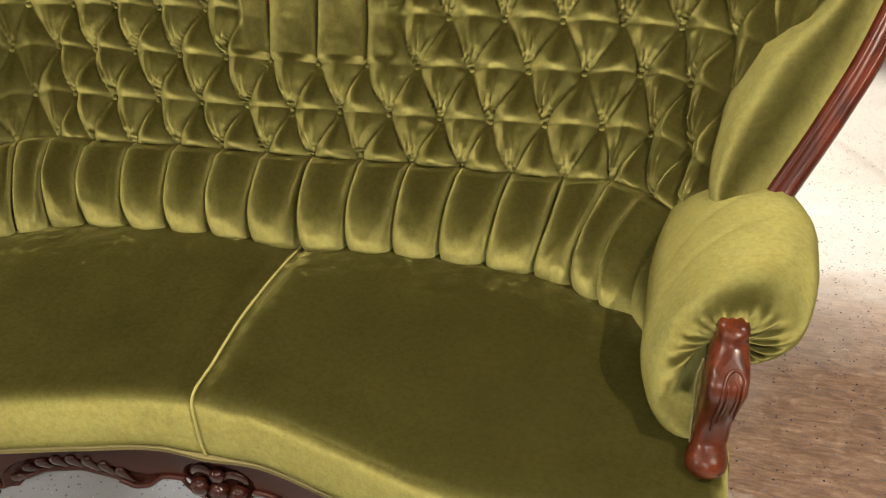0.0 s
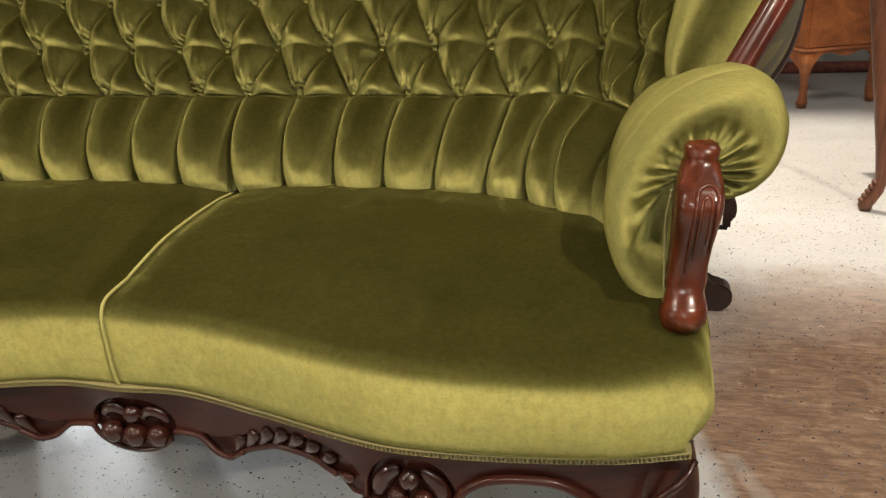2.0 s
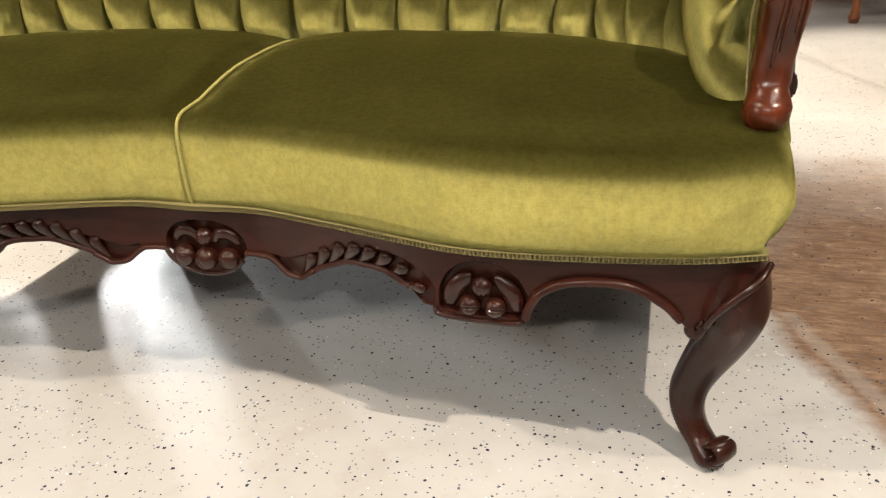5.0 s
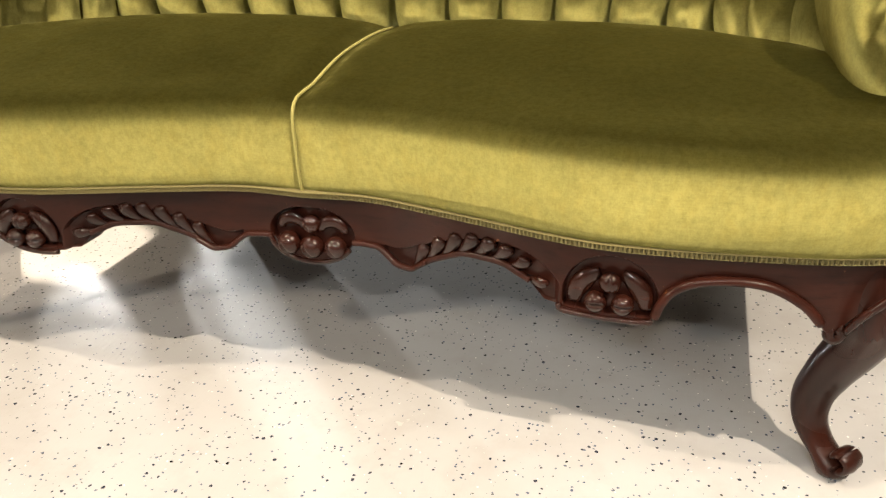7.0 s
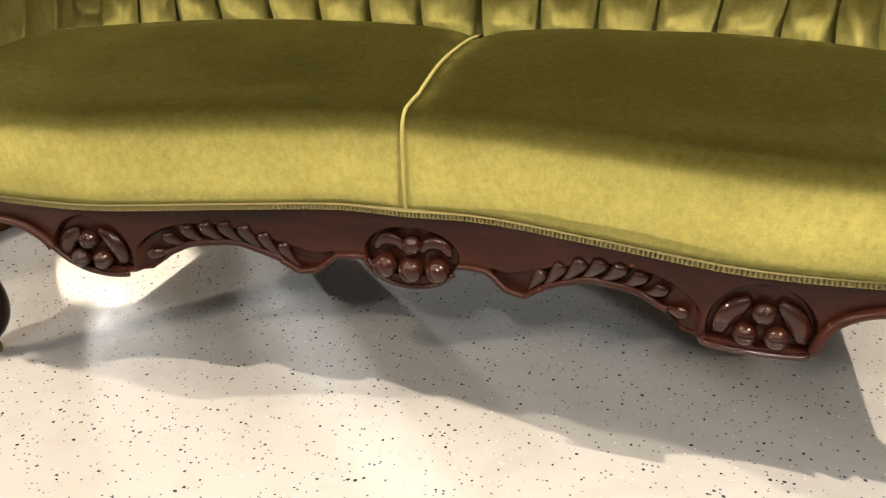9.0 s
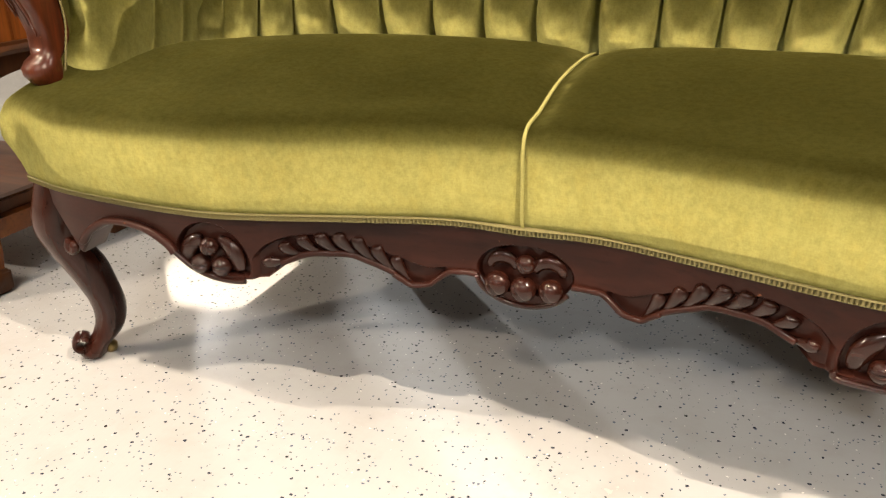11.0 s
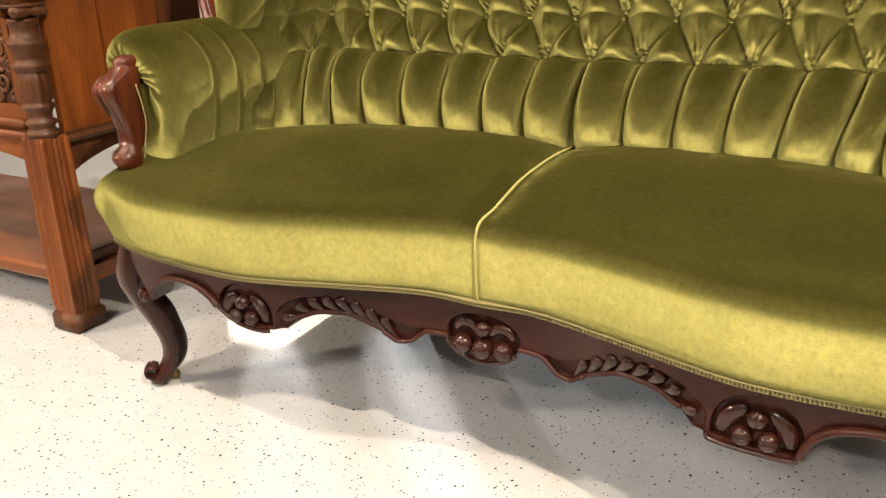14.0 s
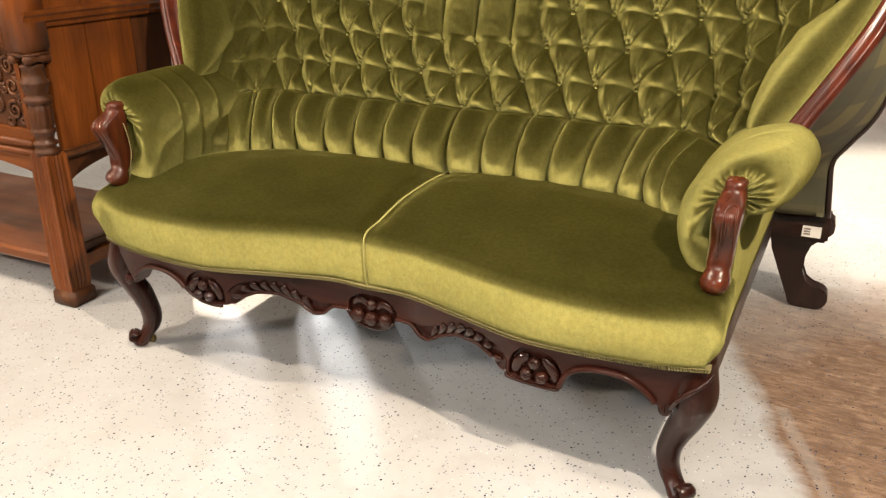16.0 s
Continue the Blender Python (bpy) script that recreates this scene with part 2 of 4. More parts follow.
    p = node(nt, "ShaderNodeBsdfPrincipled", vals={"Roughness": 0.3, "Specular IOR Level": 0.5})
    L(col, p.inputs["Base Color"])
    L(ramp(nt, [(0.3, grey(0.17)), (0.8, grey(0.30))], stain2).outputs[0], p.inputs["Roughness"])
    L(bump(nt, brush, 0.22, 0.002), p.inputs["Normal"])
    out = nt.nodes.new("ShaderNodeOutputMaterial")
    L(p.outputs[0], out.inputs[0])
    return mat


def check_cloth():
    """Olive cloth woven with broad dull checks."""
    mat, nt = material("check_cloth")
    L = nt.links.new
    tc = nt.nodes.new("ShaderNodeTexCoord")
    sep = nt.nodes.new("ShaderNodeSeparateXYZ")
    L(tc.outputs["Object"], sep.inputs[0])
    bands = []
    for axis, period, shift in (("Z", 0.16, 0.03), ("Y", 0.17, 0.06)):
        m = node(nt, "ShaderNodeMath", props={"operation": "ADD"}, vals={1: shift})
        L(sep.outputs[axis], m.inputs[0])
        q = node(nt, "ShaderNodeMath", props={"operation": "PINGPONG"}, vals={1: period / 2})
        L(m.outputs[0], q.inputs[0])
        g = node(nt, "ShaderNodeMath", props={"operation": "GREATER_THAN"}, vals={1: period / 4})
        L(q.outputs[0], g.inputs[0])
        bands.append(g.outputs[0])
    col = mix_rgb(nt, (0.150, 0.128, 0.048), (0.078, 0.074, 0.036), bands[0])
    col = mix_rgb(nt, col, (0.048, 0.052, 0.034), node_mul(nt, bands[1], 0.75))
    weave = tex_noise(nt, coords(nt, (1, 1, 6)), 150, 3, 0.7)
    col = mix_rgb(nt, col, (0.14, 0.125, 0.06), node_mul(nt, weave, 0.25))
    p = node(nt, "ShaderNodeBsdfPrincipled", vals={"Roughness": 0.85, "Sheen Weight": 0.0})
    L(col, p.inputs["Base Color"])
    L(bump(nt, weave, 0.3, 0.001), p.inputs["Normal"])
    out = nt.nodes.new("ShaderNodeOutputMaterial")
    L(p.outputs[0], out.inputs[0])
    return mat


def node_mul(nt, sock, k):
    m = node(nt, "ShaderNodeMath", props={"operation": "MULTIPLY"}, vals={1: k})
    nt.links.new(sock, m.inputs[0])
    return m.outputs[0]


VELVET = velvet("green_velvet", (0.0165, 0.0148, 0.0029), (0.262, 0.248, 0.083), 0.88, 0.150, 1.0)
# on one arm the cloth was laid with its pile towards the back
ARM_VELVET = velvet("green_arm_velvet", (0.0165, 0.0148, 0.0029), (0.262, 0.248, 0.083), 0.88, 0.150, 1.0, (0.0, 0.9, -0.6))
MAHOGANY = wood("mahogany", (0.0145, 0.0040, 0.0026), (0.040, 0.0105, 0.0062), "X", 0.36, 0.08, 1.0, 0.7, 0.16)
# carvings darker than the rail: shade of the sunk ground put into their colour
CARVED = wood("carved_mahogany", (0.0095, 0.0028, 0.0019), (0.030, 0.0080, 0.0046), "X", 0.24, 0.40, 1.0, 0.35, 0.2)
POSTWOOD = wood("arm_mahogany", (0.0240, 0.0058, 0.0026), (0.125, 0.0270, 0.0090), "Z", 0.24, 0.30, 1.6, 0.2, 0.2)
MAHOGANY_UP = wood("mahogany_upright", (0.024, 0.0050, 0.0024), (0.105, 0.0190, 0.0070), "Z", 0.30, 0.12, 1.6, 0.2, 0.16)
DARKWOOD = wood("ebonised_wood", (0.012, 0.006, 0.005), (0.030, 0.013, 0.009), "Z", 0.3, 0.3)
LEGWOOD = wood("dark_leg_mahogany", (0.0115, 0.0033, 0.0020), (0.036, 0.0092, 0.0052), "Z", 0.24, 0.14, 1.0, 0.2, 0.2)
OAK = wood("golden_oak", (0.066, 0.0165, 0.0034), (0.205, 0.058, 0.0112), "Z", 0.36, 0.12, 0.7, 0, 0.2)
OAK_FLAT = wood("golden_oak_flat", (0.072, 0.0185, 0.0038), (0.210, 0.062, 0.0120), "X", 0.34, 0.12, 0.7, 0, 0.2)
OAK_DARK = wood("aged_oak", (0.036, 0.0115, 0.0042), (0.105, 0.036, 0.011), "Z", 0.4, 0.12, 1.0, 0, 0.2)
CHERRY = wood("cherry_wood", (0.150, 0.044, 0.013), (0.31, 0.105, 0.032), "X", 0.34, 0.3, 0.8)
WALNUT = wood("walnut", (0.050, 0.018, 0.009), (0.16, 0.062, 0.030), "Z", 0.35, 0.3)
GIMP = plain("gimp_braid", (0.165, 0.140, 0.052), 0.9, 0, 0.3, 400, 0.4)
PIPING = plain("piping_cord", (0.27, 0.245, 0.070), 0.8, 0, 0.2, 300, 0.4)
CHECK = check_cloth()
BRASS = plain("old_brass", (0.30, 0.22, 0.09), 0.4, 0.9, 0.3, 60)
PAPER = plain("paper", (0.80, 0.79, 0.75), 0.7, 0, 0.05, 40)
INK = plain("ink", (0.25, 0.22, 0.2), 0.7)
WALLPAINT = plain("wall_paint", (0.66, 0.64, 0.61), 0.8, 0, 0.08, 6)
CEILPAINT = plain("ceiling_paint", (0.62, 0.61, 0.59), 0.8, 0, 0.1, 4)
BLACKMETAL = plain("black_metal", (0.02, 0.02, 0.02), 0.45, 0.3)
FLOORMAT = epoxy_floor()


# ---- mesh helpers ----
def part(name, bm, mat, parent=None, label="", smooth=True):
    me = bpy.data.meshes.new(name)
    bmesh.ops.recalc_face_normals(bm, faces=bm.faces)
    bm.to_mesh(me)
    bm.free()
    if smooth:
        me.polygons.foreach_set("use_smooth", [True] * len(me.polygons))
    me.materials.append(mat)
    ob = new(name, me)
    if parent is not None:
        ob.parent = parent
        if parent.type == "EMPTY":
            ob.matrix_parent_inverse = Matrix.Translation(parent.location).inverted()
    if label:
        tagged(ob, label)
    return ob


def thing(name, place, label, category, group="", kind=""):
    ob = new(name)
    ob.empty_display_size = 0.1
    ob.location = place
    return tagged(ob, label, category, group, kind)


def loft(rings, closed=True, caps=True):
    """Skin through rings of equally many points."""
    bm = bmesh.new()
    vs = [[bm.verts.new(p) for p in ring] for ring in rings]
    n = len(rings[0])
    for a, b in zip(vs, vs[1:]):
        for i in range(n if closed else n - 1):
            j = (i + 1) % n
            bm.faces.new((a[i], a[j], b[j], b[i]))
    if caps and closed:
        bm.faces.new(vs[0][::-1])
        bm.faces.new(vs[-1])
    return bm


def add_loft(bm, rings, closed=True, caps=True):
    vs = [[bm.verts.new(p) for p in ring] for ring in rings]
    n = len(rings[0])
    for a, b in zip(vs, vs[1:]):
        for i in range(n if closed else n - 1):
            j = (i + 1) % n
            bm.faces.new((a[i], a[j], b[j], b[i]))
    if caps and closed:
        bm.faces.new(vs[0][::-1])
        bm.faces.new(vs[-1])


def spline(points, n):
    """n points on a smooth curve through the points."""
    P = [Vector(p) for p in points]
    P = [P[0] * 2 - P[1]] + P + [P[-1] * 2 - P[-2]]
    out = []
    m = len(P) - 3
    for k in range(n):
        s = k / (n - 1) * m
        i = min(int(s), m - 1)
        f = s - i
        a, b, c, d = P[i:i + 4]
        out.append(0.5 * ((2 * b) + (c - a) * f + (2 * a - 5 * b + 4 * c - d) * f * f + (3 * b - a - 3 * c + d) * f ** 3))
    return out


def smooth_interp(x, xs, ys):
    """Cubic Hermite through a small table."""
    if x <= xs[0]:
        return ys[0]
    if x >= xs[-1]:
        return ys[-1]
    i = max(k for k in range(len(xs) - 1) if xs[k] <= x)
    h = xs[i + 1] - xs[i]

    def slope(k):
        a, b = max(k - 1, 0), min(k + 1, len(xs) - 1)
        return (ys[b] - ys[a]) / (xs[b] - xs[a])
    t = (x - xs[i]) / h
    return ((2 * t ** 3 - 3 * t * t + 1) * ys[i] + (t ** 3 - 2 * t * t + t) * h * slope(i)
            + (3 * t * t - 2 * t ** 3) * ys[i + 1] + (t ** 3 - t * t) * h * slope(i + 1))


def sweep(path, section, up=Vector((0, 0, 1)), caps=True, scales=None):
    """Sweep a closed section (pairs: sideways, up) along a path."""
    rings = []
    n = len(path)
    for k, p in enumerate(path):
        t = (path[min(k + 1, n - 1)] - path[max(k - 1, 0)]).normalized()
        side = t.cross(up).normalized()
        lift = side.cross(t).normalized()
        s = scales[k] if scales else 1
        rings.append([p + side * (a * s) + lift * (b * s) for a, b in section])
    return loft(rings, True, caps)


def circle(r, n=10, sq=1.0):
    return [(r * math.cos(2 * math.pi * k / n), sq * r * math.sin(2 * math.pi * k / n)) for k in range(n)]


def rounded(w, d, r, n=3):
    """A rectangle with rounded corners, w by d, round the origin."""
    out = []
    for cx, cy, a0 in ((w / 2 - r, d / 2 - r, 0), (-w / 2 + r, d / 2 - r, 90), (-w / 2 + r, -d / 2 + r, 180), (w / 2 - r, -d / 2 + r, 270)):
        for k in range(n + 1):
            a = radians(a0 + 90 * k / n)
            out.append((cx + r * math.cos(a), cy + r * math.sin(a)))
    return out


def box(x0, y0, z0, x1, y1, z1, bevel=0.003):
    bm = bmesh.new()
    bmesh.ops.create_cube(bm, size=1)
    for v in bm.verts:
        v.co = Vector(((x0 + x1) / 2 + v.co.x * (x1 - x0), (y0 + y1) / 2 + v.co.y * (y1 - y0), (z0 + z1) / 2 + v.co.z * (z1 - z0)))
    if bevel:
        bmesh.ops.bevel(bm, geom=list(bm.edges), offset=bevel, segments=2, affect="EDGES")
    return bm


def lathe(profile, centre, n=20):
    """profile: pairs of radius and height."""
    return loft([[Vector((centre[0] + r * math.cos(2 * math.pi * k / n), centre[1] + r * math.sin(2 * math.pi * k / n), z)) for k in range(n)] for r, z in profile])


def ball(centre, size, n=12, m=8, turn=None):
    bm = bmesh.new()
    bmesh.ops.create_uvsphere(bm, u_segments=n, v_segments=m, radius=1)
    for v in bm.verts:
        c = Vector((v.co.x * size[0], v.co.y * size[1], v.co.z * size[2]))
        if turn is not None:
            c = turn @ c
        v.co = c + Vector(centre)
    return bm


# ---- the store ----
def plane_slab(name, x0, y0, z0, x1, y1, z1, mat, label):
    ob = part(name, box(x0, y0, z0, x1, y1, z1, 0), mat, None, "", False)
    return tagged(ob, label, name.split("_")[0], "", "structure")


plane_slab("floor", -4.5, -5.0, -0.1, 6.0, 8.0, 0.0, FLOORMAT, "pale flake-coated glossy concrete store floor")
plane_slab("wall_north", -4.5, 8.0, 0.0, 6.0, 8.15, 3.4, WALLPAINT, "plain painted wall at the far end of the store")
plane_slab("wall_south", -4.5, -5.15, 0.0, 6.0, -5.0, 3.4, WALLPAINT, "plain painted wall behind the sofa's viewer")
plane_slab("wall_west", -4.65, -5.15, 0.0, -4.5, 8.15, 3.4, WALLPAINT, "plain painted side wall of the store")
plane_slab("wall_east", 6.0, -5.15, 0.0, 6.15, 8.15, 3.4, WALLPAINT, "plain painted side wall of the store")
plane_slab("ceiling", -4.65, -5.15, 3.4, 6.15, 8.15, 3.5, CEILPAINT, "pale painted store ceiling")

# ---- sofa ----
sofa = thing("sofa", (0, 0.42, 0), "antique tufted green velvet sofa with carved dark mahogany frame", "sofa")

# plan of the front rail, right half
RX = [0, 0.087, 0.2, 0.34, 0.40, 0.5, 0.62, 0.715]
RY = [0.015, 0.018, -0.01, -0.05, -0.058, -0.055, -0.04, -0.012]
TRIM_Z = 0.312


def rail_y(x):
    return smooth_interp(abs(x), RX, RY)


# lower edge of the front rail, right half
LX = [0, 0.052, 0.06, 0.095, 0.12, 0.14, 0.17, 0.215, 0.265, 0.30, 0.318, 0.330, 0.340, 0.39, 0.436, 0.446, 0.452, 0.48, 0.52, 0.555, 0.595, 0.625]
LZ = [0.232, 0.234, 0.238, 0.236, 0.216, 0.214, 0.235, 0.254, 0.254, 0.240, 0.222, 0.221, 0.217, 0.215, 0.217, 0.223, 0.244, 0.268, 0.273, 0.268, 0.247, 0.21]
MED_SIDE = 0.393


def low_z(x):
    a = abs(x)
    z = float(np.interp(a, LX, LZ))
    if x < 0 and 0.345 < a < 0.48:
        # on this side the arch runs straight on into the lip of the medallion
        z = smooth_interp(a, [0.345, 0.36, 0.39, 0.415, 0.435, 0.455, 0.48], [0.217, 0.215, 0.217, 0.225, 0.238, 0.254, 0.268])
    if a < 0.058:
        z = min(z, 0.248 - 0.039 * math.sqrt(max(0.0, 1 - (a / 0.058) ** 2)))
    return z


# upper edge of the sunk band behind the carved leaves
UX = [0.098, 0.121, 0.155, 0.188, 0.237, 0.285, 0.318, 0.336]
UZ = [0.244, 0.242, 0.254, 0.267, 0.281, 0.280, 0.266, 0.248]


def sunk(x, z):
    """How deep the carver cut the ground back from the face of the rail."""
    a = abs(x)

    def edge(v, w):
        return max(0.0, min(1.0, v / w))
    deep = 0.0
    e = math.hypot(x / 0.060, (z - 0.248) / 0.038)
    if z > 0.225:
        deep = max(deep, 0.011 * edge(1 - e, 0.06))
    e = math.hypot((a - MED_SIDE) / 0.054, (z - 0.236) / 0.056)
    if z > 0.223:
        deep = max(deep, 0.011 * edge(1 - e, 0.05) * edge(z - 0.222, 0.003))
    if UX[0] < a < UX[-1]:
        deep = max(deep, 0.008 * edge(smooth_interp(a, UX, UZ) - z, 0.0022) * edge(a - UX[0], 0.006) * edge(UX[-1] - a, 0.006))
    return deep


def front_rail():
    rings = []
    n, m = 1101, 52
    for k in range(n):
        x = -0.703 + 1.393 * k / (n - 1)
        y, zb = rail_y(x), (low_z(x) if abs(x) < 0.625 else 0.212 + (abs(x) - 0.625) * 1.15)
        zt = TRIM_Z + 0.004
        ring = [Vector((x, y + 0.045, zb)), Vector((x, y + 0.004, zb))]
        for j in range(m + 1):
            z = zb + 0.003 + (zt - 0.006 - zb) * j / m
            ring.append(Vector((x, y + sunk(x, z), z)))
        ring += [Vector((x, y + 0.003, zt)), Vector((x, y + 0.045, zt))]
        rings.append(ring)
    return loft(rings)


rail = part("front_rail", front_rail(), MAHOGANY, sofa, "shaped and carved dark mahogany seat rail", False)


def bead(name, xs, zs, width, height, label="", out=0.004):
    """A moulded strip on the face of the rail through points of the plan."""
    pts = spline([(x, 0, z) for x, z in zip(xs, zs)], 8 * len(xs))
    path = [Vector((p.x, rail_y(p.x) - out, p.z)) for p in pts]
    sec = [(math.cos(2 * math.pi * k / 8) * height / 2, math.sin(2 * math.pi * k / 8) * width / 2) for k in range(8)]
    return part(name, sweep(path, sec, Vector((0, 1, 0))), MAHOGANY, sofa, label)


for s in (-1, 1):
    bead("arch_moulding", [s * v for v in (0.443, 0.448, 0.460, 0.485, 0.52, 0.558, 0.592, 0.612)], (0.226 if s > 0 else 0.246, 0.242 if s > 0 else 0.253, 0.260 if s > 0 else 0.262, 0.273, 0.277, 0.272, 0.253, 0.232), 0.014, 0.011)
    xs = [0.058, 0.070, 0.082, 0.092, 0.100, 0.108, 0.118, 0.130, 0.142, 0.152, 0.162]
    bead("scroll_moulding", [s * v for v in xs], [low_z(v) + 0.0035 for v in xs], 0.010, 0.0075, "", 0.0015)
    xs = [0.150 + 0.015 * k for k in range(11)]
    bead("leaf_stem", [s * v for v in xs], [low_z(s * v) + 0.0030 for v in xs], 0.0065, 0.0085, "", -0.0010)


def medallion(x, kind):
    """A cluster of carved fruits and leaves in a sunk oval, with a lip along its foot."""
    y = rail_y(x)
    turn = Matrix.Rotation(math.atan((rail_y(x + 0.02) - rail_y(x - 0.02)) / 0.04), 3, "Z")
    flat = kind == "side"
    at = Vector((x, y + 0.005, 0.248 if not flat else 0.246))
    pts = []
    if flat:
        lip = [(-0.057, -0.020), (-0.052, -0.0275), (-0.020, -0.0305), (0.020, -0.0305), (0.042, -0.0290), (0.049, -0.0255)]
        if x < 0:
            lip = [(-q, low_z(x - q) + 0.0005 - at.z) for q in (0.068, 0.055, 0.042, 0.027, 0.005, -0.020, -0.040, -0.048)]
    else:
        lip = [(0.060 * math.cos(radians(a)), 0.0395 * math.sin(radians(a))) for a in range(190, 352, 18)]
    lip = spline([(a, 0, b) for a, b in lip], 40)
    body = part("medallion", sweep([at + turn @ Vector((p.x, -0.005, p.z)) for p in lip], circle(0.0036, 8), Vector((0, 1, 0))), CARVED, sofa, "carved fruit cluster in a sunk oval")
    w, h = 0.118, 0.078
    fruits = ((-0.0325, -0.0150, 0.0160), (0.000, -0.0180, 0.0162), (0.0335, -0.0160, 0.0150), (0.002, 0.0150, 0.0125)) if not flat else ((-0.0150, -0.012, 0.0128), (0.0150, -0.012, 0.0128), (0.0, 0.0135, 0.0125))
    for i, (fx, fz, r) in enumerate(fruits):
        bm = bmesh.new()
        bmesh.ops.create_uvsphere(bm, u_segments=40, v_segments=26, radius=1)
        for v in bm.verts:
            c = v.co.copy()
            across = c.x if flat and i == 2 else (c.z if flat else c.x * 0.8 + c.z * 0.6 + 0.35)
            dent = 1 - (0.42 if flat else 0.30) * math.exp(-(across / 0.10) ** 2) * (1 if c.y < 0 else 0)
            v.co = at + turn @ Vector((fx + c.x * r, -0.003 + c.y * r * 0.95 * dent, fz + c.z * r))
        part("fruit", bm, CARVED, body)
    arcs = ((-0.026, 0.004, 0.0165, 10, 172, 0.0080), (0.030, 0.002, 0.0175, 8, 168, 0.0080)) if not flat else ((0.0, -0.018, 0.0355, 2, 72, 0.0110), (0.0, -0.018, 0.0355, 108, 178, 0.0110))
    for fx, fz, r, a0, a1, thick in arcs:
        pts = []
        for k in range(16):
            a = radians(a0 + (a1 - a0) * k / 15)
            pts.append(at + turn @ Vector((fx + r * math.cos(a) * (1.12 if flat else 1.0), 0.0015 if flat else -0.001, fz + r * math.sin(a) * (1.22 if flat else 1.0))))
        part("leaf", sweep(pts, circle(thick, 10, 0.6), Vector((0, 1, 0)), True, [0.35 + 0.75 * math.sin(math.pi * (0.1 + 0.8 * k / 15)) for k in range(16)]), CARVED, body)
    return body


medallion(0.0, "centre")
medallion(MED_SIDE, "side")
medallion(-MED_SIDE, "side")


def gadroon(s, x, z, size):
    """One curled leaf of the carved run: a rounded crest on a tail that sweeps down along the stem."""
    path = spline([(-0.019, 0.002, -0.012), (-0.010, 0.000, -0.0085), (-0.003, -0.002, -0.002), (0.0025, -0.0030, 0.005), (0.0045, -0.001, 0.0100)], 14)
    wide = [0.25, 0.36, 0.46, 0.55, 0.62, 0.70, 0.80, 0.92, 1.04, 1.16, 1.24, 1.24, 1.08, 0.72]
    pts = []
    for p in path:
        qx = x + p.x * size
        pts.append(Vector((s * qx, rail_y(s * qx) + p.y * size + 0.0045, smooth_interp(qx, LX, LZ) + z + p.z * size)))
    sec = [(0.0058 * math.cos(2 * math.pi * k / 10), 0.0042 * math.sin(2 * math.pi * k / 10)) for k in range(10)]
    return sweep(pts, [(a * size, b * size) for a, b in sec], Vector((0, 1, 0)), True, wide)


for s in (-1, 1):
    for k in range(8):
        f = k / 7
        x = 0.156 + 0.156 * f
        part("carved_leaf", gadroon(s, x, 0.0145, 1.22 + 0.18 * math.sin(math.pi * f)), CARVED, sofa)


# seat
DROP = [(-0.0120, 0.0), (-0.0190, 0.009), (-0.0242, 0.030), (-0.0272, 0.055), (-0.0285, 0.082), (-0.0270, 0.099), (-0.0180, 0.113), (-0.001, 0.121), (0.020, 0.126), (0.045, 0.130)]
DROP = spline([(y, 0, z) for y, z in DROP], 30)


def seat_surface(x, f):
    """A point of the seat: f 0 at the trim, 1 past the rounded edge, 2 at the back crease."""
    a = abs(x)
    yf = rail_y(x)
    if f <= 1:
        q = f * 29
        i = min(int(q), 28)
        p = DROP[i].lerp(DROP[i + 1], q - i)
        swell = smooth_interp(a, [0, 0.02, 0.06, 0.4, 0.6, 0.69], [0.55, 0.7, 0.9, 1.0, 1.25, 1.0])
        dip = 0.010 * math.exp(-(x / 0.022) ** 2) * max(0.0, min(1.0, (f - 0.45) / 0.55))
        return Vector((x, yf + (p.x * swell if p.x < 0 else p.x), TRIM_Z + p.z - dip))
    g = f - 1
    y0, y1 = yf + 0.045, crease_y(x) + 0.03
    y = y0 + (y1 - y0) * g
    dome = 0.011 * math.sin(math.pi * min(1, 0.5 * g + 0.5 * g * g)) ** 1.15
    dome += 0.010 * math.sin(math.pi * min(1, a / 0.70)) * math.sin(math.pi * g) ** 1.25
    side = max(0.0, min(1.0, (a - 0.36) / 0.24))
    dip = 0.010 * math.exp(-(x / 0.022) ** 2) + 0.006 * g * math.exp(-(x / 0.07) ** 2) + 0.006 * g * side * side * (3 - 2 * side)
    z = TRIM_Z + 0.130 + 0.001 * g + dome + 0.016 * math.sin(math.pi / 2 * min(1, g * 3)) - dip
    return Vector((x, y, z))


CRX = [0, 0.085, 0.17, 0.255, 0.34, 0.425, 0.50, 0.56, 0.605, 0.64, 0.66]
CRY = [0.405, 0.412, 0.416, 0.414, 0.408, 0.390, 0.360, 0.318, 0.265, 0.17, 0.07]


def crease_y(x):
    a = abs(x)
    return smooth_interp(a, CRX, CRY) if a < 0.66 else 0.06 - (a - 0.66) * 0.8


